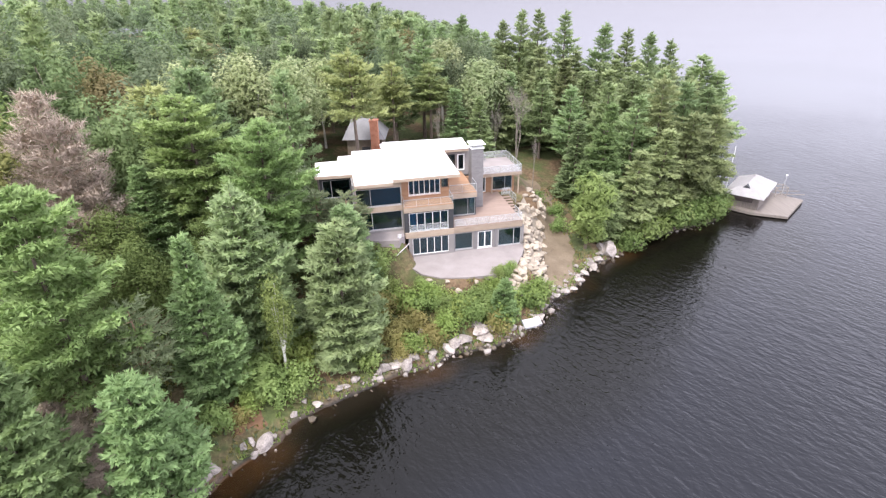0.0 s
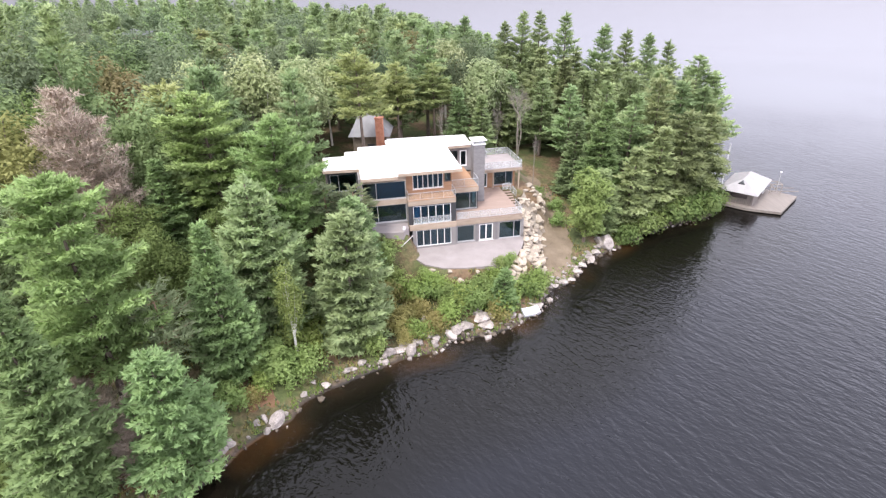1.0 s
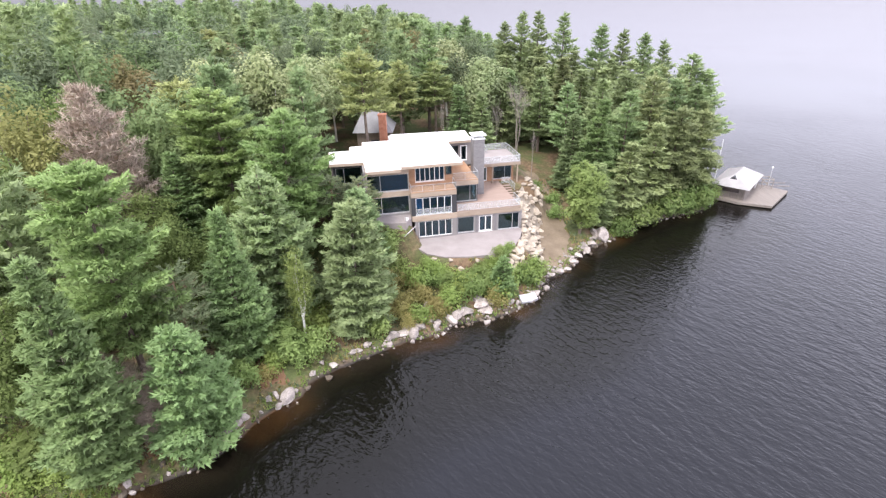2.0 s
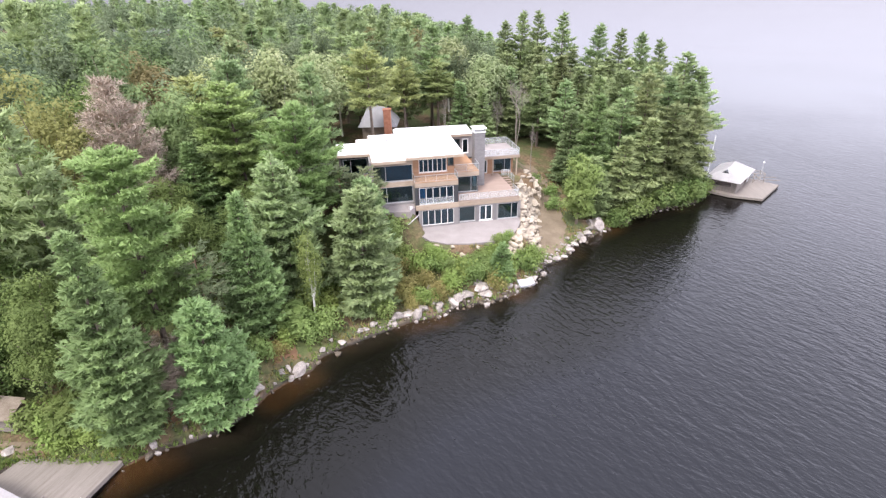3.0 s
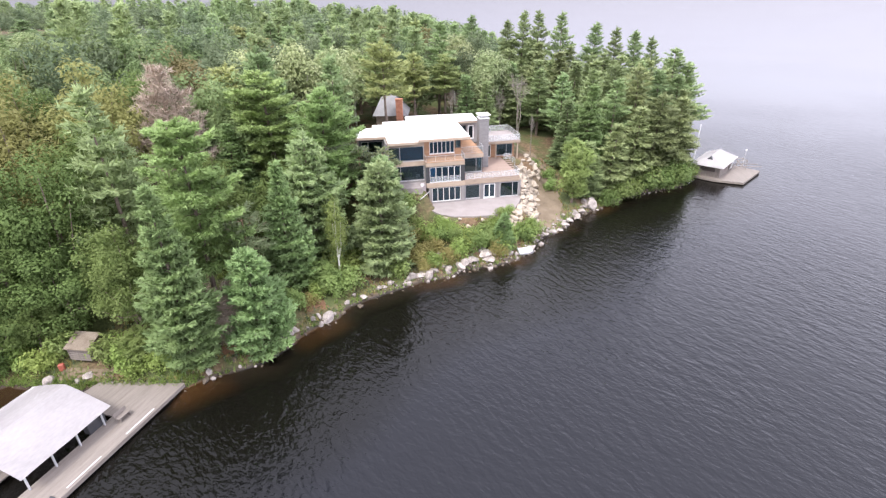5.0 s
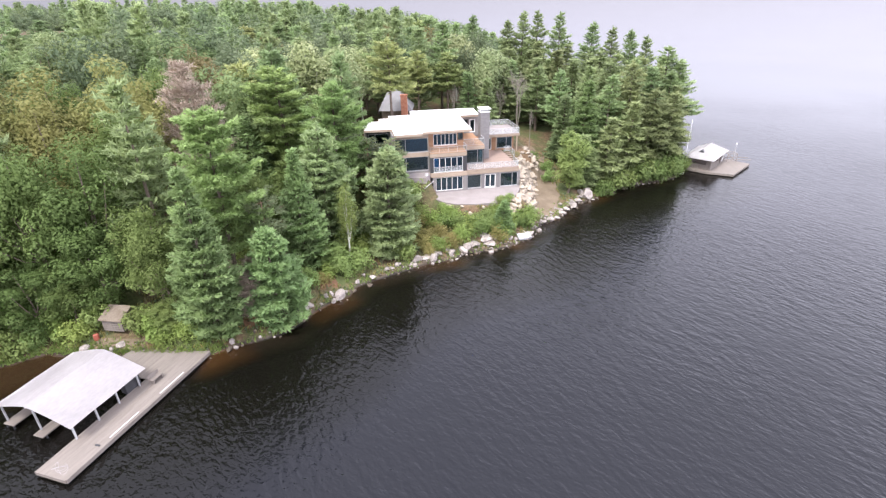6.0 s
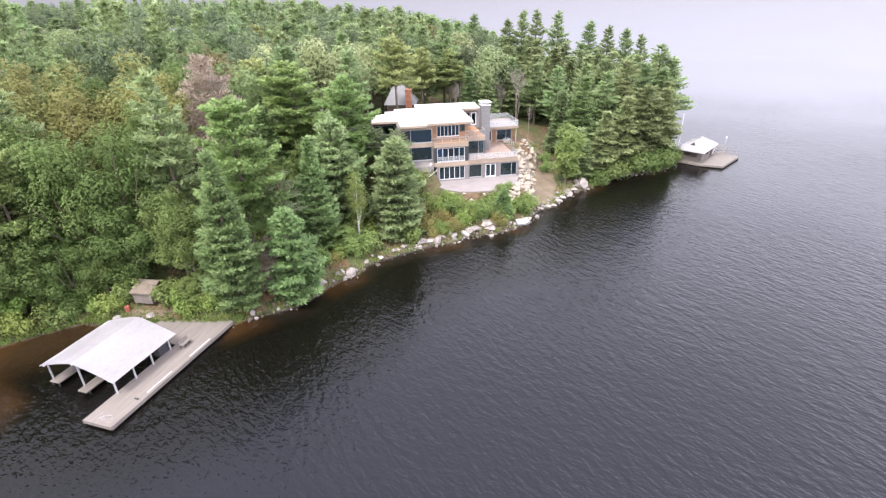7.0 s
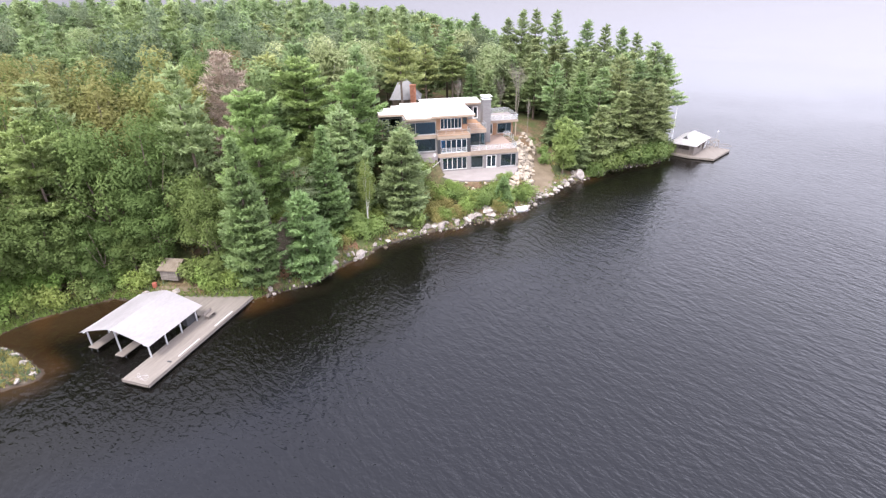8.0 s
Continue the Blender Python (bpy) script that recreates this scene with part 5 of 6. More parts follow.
MID = {
    "pine": [kind_of("pine", *conifer(s, 17, 3.7, q, p, 1.0, (5, 7), 0.62, 0.62, 0.22, 5, False, 0.2, 0.0, 0.58, 0.40, 0.19), M_BARK, M_PINE) for s, p, q in ((101, "pine", 0.2), (102, "egg", 0.12), (103, "pine", 0.3), (104, "egg", 0.26))],
    "point_pine": [kind_of("pine", *conifer(s, 21, 4.4, 0.3, "pine", 1.1, (5, 7), 0.6, 0.64, 0.22, 5, False, 0.24, 0.0, 0.64, 0.38, 0.22), M_BARK, M_PINE) for s in (113, 114, 115)],
    "hemlock": [kind_of("hemlock", *conifer(s, 16, 3.5, 0.02, p, 0.85, (5, 7), 0.62, 0.60, 0.22, 5, False, 0.05, 0.2, 0.58, 0.36, 0.18), M_BARK, M_HEMLOCK) for s, p in ((106, "egg"), (107, "dome"), (108, "pine"))],
    "lightpine": [kind_of("pine", *conifer(s, 17, 4.0, 0.56, "egg", 1.05, (5, 7), 0.58, 0.56, 0.20, 6, True, 0.18, 0.0, 0.58, 0.3, 0.27), M_BARK, M_LIGHTPINE) for s in (111, 112)],
    "spruce": [kind_of("spruce", *conifer(s, 15, 2.5, 0.03, "cone", 0.62, (5, 7), 0.55, 0.46, 0.20, 6, False, 0.05, 0.1, 0.5, 0.2, 0.2), M_BARK, M_PINE) for s in (121, 122)],
    "cedar": [kind_of("cedar", *broadleaf(s, 16, 4.2, 0.03, 6500, 0.25, 60, False, (0.18, 0.36)), M_BARK, M_CEDARLEAF) for s in (131, 132)],
    "leaf": [kind_of("maple", *broadleaf(s, 15, 4.2, 0.12, 6500, 0.27, 48, False, (0.22, 0.42)), M_BARK, M_LEAF) for s in (141, 142, 143)],
    "bright": [kind_of("maple", *broadleaf(s, 14, 3.9, 0.12, 6500, 0.27, 48, False, (0.22, 0.42)), M_BARK, M_FRESHLEAF) for s in (151,)],
    "pale": [kind_of("aspen", *broadleaf(s, 16, 4.6, 0.35, 7600, 0.34, 46), M_BIRCHBARK, M_PALE) for s in (161,)],
    "rusty": [kind_of("oak", *broadleaf(s, 15, 4.0, 0.15, 4800, 0.35, 40), M_BARK, M_RUSTY) for s in (171,)],
    "bare": [kind_of("dead_tree", *conifer(s, 15, 3.8, 0.22, "egg", 0.8, (5, 7), 0.42, 0.62, 0.045, 8, True, 0.22, 0.0, 0.6, 0.3, 0.34, 0.5), M_TWIG, M_TWIG) for s in (181, 182)],
    "leafless": [kind_of("bare_tree", *forked_tree(s, 15, 3), M_GREYTWIG, M_GREYTWIG) for s in (186, 187)],
    "bush": [kind_of("bush", *broadleaf(s, 2.0, 1.5, -0.1, 1400, 0.16, 22), M_BARK, m) for s, m in ((191, M_BRIGHT), (192, M_LIME), (193, M_BRIGHT))],
    "shorebush": [kind_of("bush", *broadleaf(s, 2.0, 1.5, -0.1, 1400, 0.16, 22), M_BARK, M_SHADYLEAF) for s in (197, 198)],
    "drybush": [kind_of("bush", *broadleaf(195, 1.6, 1.4, -0.1, 1500, 0.135, 22), M_BARK, M_GRASS)],
}
WORDS = {
    "pine_wide": ("tall broad white pine with layered blue-green plumes", "pine"), "pine_slim": ("slim white pine clothed in green plumes to the ground", "pine"),
    "pine_full": ("dense full white pine beside the water", "pine"), "pine_small": ("small bushy white pine on the shore", "pine"),
    "pine_thin": ("thin half-dead pine with sparse grey-green needles", "pine"), "leaf_near": ("leafy green maple hanging over the bank", "maple"), "birch": ("slender birch with white trunk and yellow-green leaves", "birch"),
    "young": ("bright green young maple leafy down to the ground", "maple"), "pine": ("dark green white pine in the forest", "pine"), "point_pine": ("tall ragged white pine standing above the woods", "pine"),
    "lightpine": ("pale yellow-green pine with a bare lower trunk", "pine"), "spruce": ("narrow dark green spruce in the forest", "spruce"),
    "hemlock": ("green hemlock with drooping sprays to the ground", "hemlock"), "cedar": ("broad olive-bronze cedar with dense drooping sprays", "cedar"), "leaf": ("leafy dark green maple in the forest", "maple"),
    "bright": ("light green maple in the forest", "maple"), "pale": ("tall aspen with pale silvery-green leaves", "aspen"),
    "rusty": ("oak with rusty brown-green leaves", "oak"), "bare": ("dead tree with a haze of bare grey-brown twigs", "tree"),
    "leafless": ("slender leafless tree with upright grey branches", "tree"),
    "thicket": ("low spreading maple with rich green leaves to the ground", "maple"),
    "bush": ("leafy green bush on the bank", "bush"), "shorebush": ("dark green bush leaning over the water", "bush"), "drybush": ("dry straw-coloured bush on the bank", "bush"),
}
pick = random.Random(5)
STANDING = []


def plant(kind, x, y, top=None, radius=None, spin=None, scale=None):
    """Stands one tree with its foot on the ground; top: the height of its tip; radius: its reach."""
    shapes = NEAR.get(kind) or MID[kind]
    trunk_me, crown_me = pick.choice(shapes)
    if "h" not in trunk_me:
        co = np.empty(len(crown_me.vertices) * 3, np.float32)
        crown_me.vertices.foreach_get("co", co)
        co = co.reshape(-1, 3)
        trunk_me["h"] = float(np.percentile(co[:, 2], 99.8))
        trunk_me["r"] = float(np.percentile(np.hypot(co[:, 0], co[:, 1]), 97))
    z = float(ground_height(x, y)) - 0.15
    s = scale if scale else (top - z) / trunk_me["h"]
    sr = radius / trunk_me["r"] if radius else s * pick.uniform(0.9, 1.1)
    words = WORDS[kind]
    ob = thing("bush" if "bush" in kind else words[1].replace(" ", "_"), Matrix.LocRotScale((x, y, z), Euler((0, 0, pick.uniform(0, 6.28) if spin is None else spin)), (sr, sr, s)),
               words[0], words[1], "bushes on the bank" if "bush" in kind else "trees of the forest")
    part("trunk", trunk_me, None, ob)
    part("crown", crown_me, None, ob)
    STANDING.append((x, y, sr * trunk_me["r"]))
    return ob


# trees that stand out, one by one
plant("pine_wide", -25.5, 29.0, 22.6, 4.6, 0.4)
plant("pine_slim", -25.4, 22.0, 18.6, 3.2)
plant("pine_small", -20.0, 25.2, 11.2, 3.5)
plant("pine_slim", -18.8, 34.0, 17.0, 2.8)
plant("pine_full", -17.2, 41.0, 17.8, 4.2)
plant("pine_full", -9.0, 40.6, 14.8, 4.0)
plant("pine_full", -9.4, 48.4, 13.2, 3.2)
plant("pine_thin", -12.6, 50.8, 14.0, 2.6)
plant("pine_thin", -9.6, 50.6, 13.6, 2.8)
plant("leaf", -16.8, 55.5, 15.5, 3.6)
plant("leaf", -13.6, 53.6, 11.5, 2.8)
plant("pine_thin", -21.9, 30.8, 13.8, 2.6)
plant("birch", -13.9, 36.9, 12.0, 1.5)
plant("pine_wide", -16.4, 47.4, 21.9, 4.6)
plant("pine_wide", -24.6, 52.4, 23.6, 5.4, 2.0)
plant("pine_full", -28.2, 62.2, 25.0, 4.6)
plant("bright", -29.6, 53.6, 23.2, 4.2)
plant("bare", -35.2, 47.2, 25.2, 4.8)
plant("pale", -25.4, 73.0, 25.0, 5.0)
plant("pale", -19.5, 74.5, 24.0, 4.6)
plant("lightpine", -10.6, 69.5, 25.6, 4.2)
plant("lightpine", -0.6, 86.2, 21.6, 4.2)
plant("lightpine", -6.4, 81.4, 22.4, 3.6)
plant("young", 19.6, 61.0, 11.6, 2.6)
plant("pine_slim", 23.3, 69.8, 18.0, 3.3)
plant("spruce", 7.0, 81.0, 17.2, 2.7)
plant("spruce", 3.6, 84.0, 18.0, 2.8)
plant("leafless", 13.5, 84.0, 18.4, 2.8)
plant("leafless", 14.6, 74.0, 13.0, 0.7)
plant("leafless", 9.6, 82.5, 16.0, 1.6)
plant("leafless", 0.8, 80.6, 16.5, 1.2)
# the tall pines that stand up out of the point
for x, y, top, rad in ((34.0, 111.0, 24.8, 3.6), (39.9, 113.0, 23.6, 3.4), (43.2, 109.0, 23.1, 3.2), (44.9, 104.0, 22.2, 3.2), (44.4, 89.0, 21.4, 4.8), (46.6, 87.0, 19.0, 3.8), (42.6, 81.5, 17.8, 3.4),
                       (15.2, 122.0, 25.0, 3.0), (19.0, 122.0, 27.0, 3.2), (22.2, 118.0, 27.3, 3.4), (27.4, 115.0, 27.0, 3.6), (6.3, 120.0, 26.4, 3.6)):
    plant("point_pine", x, y, top, rad * 1.2)
plant("leaf_near", -39.8, 36.4, 21.4, 5.2)
plant("leaf_near", -39.6, 28.5, 19.6, 4.6)
plant("leaf_near", -44.2, 26.0, 19.8, 4.6)
plant("leaf_near", -38.6, 25.6, 12.6, 4.0)
plant("leaf_near", -33.0, 26.4, 13.6, 3.4)
plant("leaf_near", -30.6, 23.6, 13.0, 3.2)
plant("leaf_near", -49.0, 20.6, 12.5, 4.0)
plant("leaf_near", -44.0, 22.4, 9.0, 3.2)
plant("leaf_near", -53.5, 17.6, 13.5, 4.2)
plant("pine_wide", -49.5, 24.0, 20.6, 4.2)
plant("leaf_near", -58.0, 13.5, 13.0, 4.2)
plant("leaf_near", -54.0, 24.5, 18.0, 4.6)
plant("leaf_near", -50.0, 30.0, 20.5, 4.8)
plant("leaf_near", -46.5, 21.2, 8.5, 3.0)
plant("leaf_near", -60.0, 21.0, 17.0, 4.6)
plant("leaf_near", -41.2, 23.6, 8.0, 2.8)
for x, y, top, rad in ((-45.4, 48.5, 25.8, 5.6), (-52.5, 46.0, 24.6, 5.4), (-40.6, 43.0, 23.2, 4.4), (-49.5, 38.6, 22.6, 5.0), (-57.5, 38.5, 23.4, 5.4), (-62.0, 47.0, 25.0, 5.4)):
    plant("cedar", x, y, top, rad)
plant("rusty", -47.5, 76.5, 24.8, 4.6)
plant("rusty", -38.0, 92.0, 24.6, 4.4)
plant("rusty", -14.5, 112.0, 25.0, 4.0)
plant("pine", -52.8, 116.0, 27.6, 4.2)

plant("leaf_near", -26.6, 40.0, 13.5, 3.2)
plant("leaf_near", -30.4, 44.0, 15.0, 3.4)
plant("leaf_near", -22.4, 46.0, 13.5, 3.0)
plant("leaf_near", -31.4, 36.6, 13.0, 3.2)
plant("leaf_near", -21.8, 39.8, 11.0, 2.6)
plant("pine_slim", -29.0, 48.6, 17.5, 3.2)

HEROES = [(x, y) for x, y, c in STANDING if y > 44]

# the peninsula's dense edge, leafy to the water
for x, y, top, kind, rad in ((27.0, 66.5, 12.5, "hemlock", 3.4), (31.5, 69.5, 14.5, "hemlock", 3.8), (36.0, 72.0, 16.0, "hemlock", 4.0), (40.5, 74.0, 15.0, "hemlock", 3.8), (42.6, 79.5, 15.5, "hemlock", 3.2),
                             (28.5, 73.5, 18.5, "pine", 3.6), (33.5, 76.5, 20.0, "hemlock", 3.8), (38.5, 79.5, 18.8, "pine", 4.0), (41.0, 84.0, 18.4, "hemlock", 3.8), (26.0, 78.5, 19.5, "pine", 3.6),
                             (31.5, 83.5, 19.4, "hemlock", 3.8), (37.0, 87.0, 19.6, "pine", 3.8), (22.5, 64.6, 10.0, "spruce", 2.6), (20.6, 73.5, 15.0, "spruce", 2.8), (23.6, 64.4, 8.0, "hemlock", 2.0),
                             (21.0, 80.0, 18.5, "pine", 3.4), (17.6, 86.0, 18.5, "pine", 3.4), (45.8, 95.0, 18.5, "pine", 3.4), (40.8, 94.0, 18.8, "hemlock", 3.8), (45.0, 100.5, 18.0, "leaf", 3.4)):
    plant(kind, x, y, top, rad)
for x, y, top in ((24.0, 96.0, 20.4), (29.0, 93.0, 20.2), (18.6, 97.0, 20.4), (33.4, 99.0, 19.6), (13.4, 101.0, 20.6), (37.6, 101.0, 18.8), (27.0, 104.0, 20.6), (21.4, 106.0, 21.2), (24.6, 87.5, 19.6), (29.4, 88.0, 19.6)):
    plant("hemlock", x, y, top, 4.0)

# bushes between the patio and the water, and along the shore
for x, y, s, kind in ((-3.6, 46.8, 1.25, "bush"), (-5.4, 48.6, 1.1, "bush"), (-2.4, 44.6, 1.0, "drybush"), (-4.6, 43.0, 1.0, "drybush"), (-1.2, 47.0, 1.0, "bush"), (1.0, 46.2, 0.95, "bush"),
                      (2.6, 47.2, 0.85, "bush"), (4.4, 46.8, 1.0, "bush"), (6.2, 47.4, 1.05, "bush"), (3.2, 44.6, 1.15, "bush"), (0.4, 43.6, 1.1, "bush"), (7.2, 45.6, 1.3, "bush"),
                      (8.0, 47.9, 0.9, "bush"), (6.2, 44.0, 1.0, "drybush"), (10.4, 49.0, 1.2, "bush"), (11.6, 50.0, 0.9, "bush"), (-1.0, 41.6, 0.9, "drybush"), (-3.6, 40.0, 0.7, "drybush"),
                      (-6.4, 46.0, 1.2, "drybush"), (-6.8, 50.4, 1.3, "bush"), (-12.4, 35.6, 1.2, "bush"), (-14.4, 34.4, 1.1, "bush"), (-15.8, 33.2, 0.9, "bush"), (-16.6, 31.4, 0.7, "drybush"),
                      (-31.6, 21.6, 1.2, "bush"), (-30.0, 21.0, 1.0, "bush"), (-33.4, 22.4, 1.2, "bush"), (-28.4, 21.4, 1.0, "bush"), (-40.0, 21.8, 1.0, "bush"), (-42.4, 22.4, 1.2, "bush"),
                      (-45.4, 20.0, 1.1, "bush"), (-48.0, 18.0, 1.2, "bush"), (-50.6, 16.6, 1.2, "bush"), (-52.6, 14.4, 1.3, "bush"), (-44.0, 20.6, 0.8, "bush"), (-38.8, 23.6, 1.1, "bush"),
                      (-47.6, 8.2, 0.45, "drybush"), (-49.4, 8.8, 0.5, "drybush"), (-45.2, 7.4, 0.4, "drybush"), (-47.4, 6.0, 0.5, "drybush"), (-50.8, 7.0, 0.6, "bush"), (16.8, 64.6, 0.9, "bush"),
                      (17.2, 68.4, 0.8, "bush"), (14.8, 70.4, 0.7, "bush"), (-11.8, 46.2, 1.3, "bush"), (-13.2, 42.6, 1.3, "bush"), (-12.0, 51.0, 1.3, "bush")):
    plant(kind, x, y, scale=s * 1.25)
for i in range(46):
    x = pick.uniform(-8.5, 12.0)
    y = 40.5 + 0.42 * (x + 8) * 0.9 + pick.uniform(-1.5, 6.0) - (2.5 if x < -5 else 0)
    u, v = in_house(x, y)
    d = float(inland(np.array([x]), np.array([y]), SHORE)[0])
    if d > 1.2 and (v < -6.9 or u < -2.2) and u < 13:
        plant("drybush" if x < -1 and pick.random() < 0.6 or pick.random() < 0.2 else "bush", x, y, scale=pick.uniform(0.7, 1.25))
for x, y, s in ((25.6, 62.9, 1.1), (28.0, 65.0, 1.3), (30.4, 66.9, 1.4), (32.8, 68.2, 1.4), (35.2, 69.2, 1.3), (37.6, 70.2, 1.4), (39.8, 70.9, 1.4), (41.4, 72.2, 1.5), (43.0, 74.4, 1.4), (44.2, 76.4, 1.2), (33.8, 70.0, 1.6), (38.8, 72.2, 1.6)):
    plant("shorebush", x + 0.3, y - 0.5, scale=s * 1.35)
for i in range(15):
    u, v = -1.2 + 0.8 * i, -5.6 - 1.9 * math.sin(i / 14 * 3.14) + pick.uniform(-0.4, 0.2)
    plant("bush", HOUSE_X + u * HC - v * HS, HOUSE_Y + u * HS + v * HC, scale=pick.uniform(0.62, 0.9))
plant("pine_small", 6.7, 44.9, 6.2, 1.5)
plant("young", -15.9, 34.6, 5.0, 1.9)
plant("young", -30.6, 22.0, 4.6, 1.9)
for x, y, top, radius in ((-52.4, 17.6, 5.4, 2.6), (-49.6, 20.6, 6.6, 3.0), (-46.4, 22.6, 6.2, 2.8), (-43.4, 24.4, 6.0, 2.6), (-53.4, 22.4, 9.0, 3.4), (-50.2, 26.0, 9.8, 3.6),
                          (-46.2, 27.0, 9.2, 3.4), (-56.4, 19.2, 8.0, 3.2), (-42.4, 28.0, 8.6, 3.0)):
    plant("thicket", x, y, top, radius)
plant("bare", -22.4, 24.4, 6.5, 1.8)
plant("bare", -27.0, 26.5, 8.0, 2.4)
plant("bare", -22.7, 26.4, 7.6, 2.0)
plant("bare", -24.8, 25.6, 7.0, 2.0)

for x, y, s in ((-28.6, 24.6, 1.5), (-24.6, 33.4, 1.7), (-21.4, 37.0, 1.8), (-22.6, 40.6, 1.8), (-26.6, 36.6, 1.9), (-18.2, 30.6, 1.2), (-16.8, 36.4, 1.5), (-14.8, 39.4, 1.6),
                (-20.2, 45.0, 1.9), (-24.4, 45.6, 2.0), (-29.6, 41.0, 2.0), (-30.6, 34.6, 2.0), (-32.0, 30.4, 1.8), (-12.2, 39.0, 1.3), (-11.0, 44.6, 1.5), (-18.6, 50.6, 1.8)):
    plant("bush", x, y, scale=s)

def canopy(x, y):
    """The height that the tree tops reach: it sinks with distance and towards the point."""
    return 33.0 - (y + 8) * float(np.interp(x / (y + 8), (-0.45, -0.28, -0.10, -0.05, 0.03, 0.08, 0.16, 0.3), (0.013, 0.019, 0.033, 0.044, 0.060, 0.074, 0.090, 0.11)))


# the rest of the near forest, in a loose scatter
def free(x, y, gap):
    if float(inland(np.array([x]), np.array([y]), SHORE)[0]) < 3.5:
        return False
    u, v = in_house(x, y)
    if -12.5 < u < 18.5 and -9 < v < 18.5 or -10.5 < u < 1.5 and 18 < v < 30:
        return False
    if 11 < x < 19 and 52 < y < 78 or -39 < x < -27 and 17 < y < 25:
        return False
    return all((x - a) ** 2 + (y - b) ** 2 > (gap + 0.45 * c) ** 2 for a, b, c in STANDING)


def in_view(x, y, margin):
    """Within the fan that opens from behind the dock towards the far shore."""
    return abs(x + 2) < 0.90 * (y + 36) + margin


def hides(x, y):
    """True where a tall tree would stand right in front of one that shows as a landmark."""
    return any(0 < hy - y < 11 and abs(x - hx * (y + 14) / (hy + 14)) < 3.4 for hx, hy in HEROES)


scatter = random.Random(17)
placed = 0
for trial in range(9000):
    if placed >= 205:
        break
    y = 24 + 108 * scatter.random() ** 1.1
    x = scatter.uniform(-112, 50)
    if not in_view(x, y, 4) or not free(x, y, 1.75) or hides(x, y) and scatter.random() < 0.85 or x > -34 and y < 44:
        continue
    d = float(inland(np.array([x]), np.array([y]), SHORE)[0])
    right = x > 8
    roll = scatter.random()
    if right:
        kind = "pine" if roll < 0.36 else "hemlock" if roll < 0.74 else "spruce" if roll < 0.82 else "leaf"
    elif y < 60:
        kind = "pine" if roll < 0.34 else "leaf" if roll < 0.78 else "bright" if roll < 0.88 else "cedar" if roll < 0.96 else "bright"
    else:
        kind = "pine" if roll < 0.36 else "leaf" if roll < 0.74 else "bright" if roll < 0.83 else "lightpine" if roll < 0.88 else "rusty" if roll < 0.92 else "cedar" if roll < 0.96 else "pale"
    top = min(24.0, 11.5 + 0.62 * d) + scatter.gauss(0, 1.4) + (0.8 if kind == "pine" else -0.6)
    if right:
        top -= 4.4
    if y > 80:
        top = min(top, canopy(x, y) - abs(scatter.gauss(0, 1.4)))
    if kind == "leaf" and y < 62:
        kind = "leaf_near"
    plant(kind, x, y, top, scatter.uniform(3.2, 4.6) if kind not in ("spruce", "bare") else scatter.uniform(2.2, 3.0))
    placed += 1

# far woods, out of reach for telling tree from tree
FAR = {
    "leaf_mid": [broadleaf(s, 17, 4.6, 0.2, 1700, 0.40, 40, False, (0.2, 0.40))[1] for s in (314, 315, 316)],
    "pine": [conifer(s, 18, 3.6, 0.35, p, 1.3, (4, 5), 1.1, 0.9, 0.42, 3, False, 0.2, 0.0, 0.58, 0.34, 0.35)[1] for s, p in ((301, "pine"), (302, "dome"), (303, "pine"))],
    "leaf": [broadleaf(s, 17, 4.6, 0.25, 820, 0.58, 36, False, (0.2, 0.42))[1] for s in (311, 312, 313)],
}
cells = {}
for x, y, c in STANDING:
    cells.setdefault((int(x // 6), int(y // 6)), []).append((x, y, c))
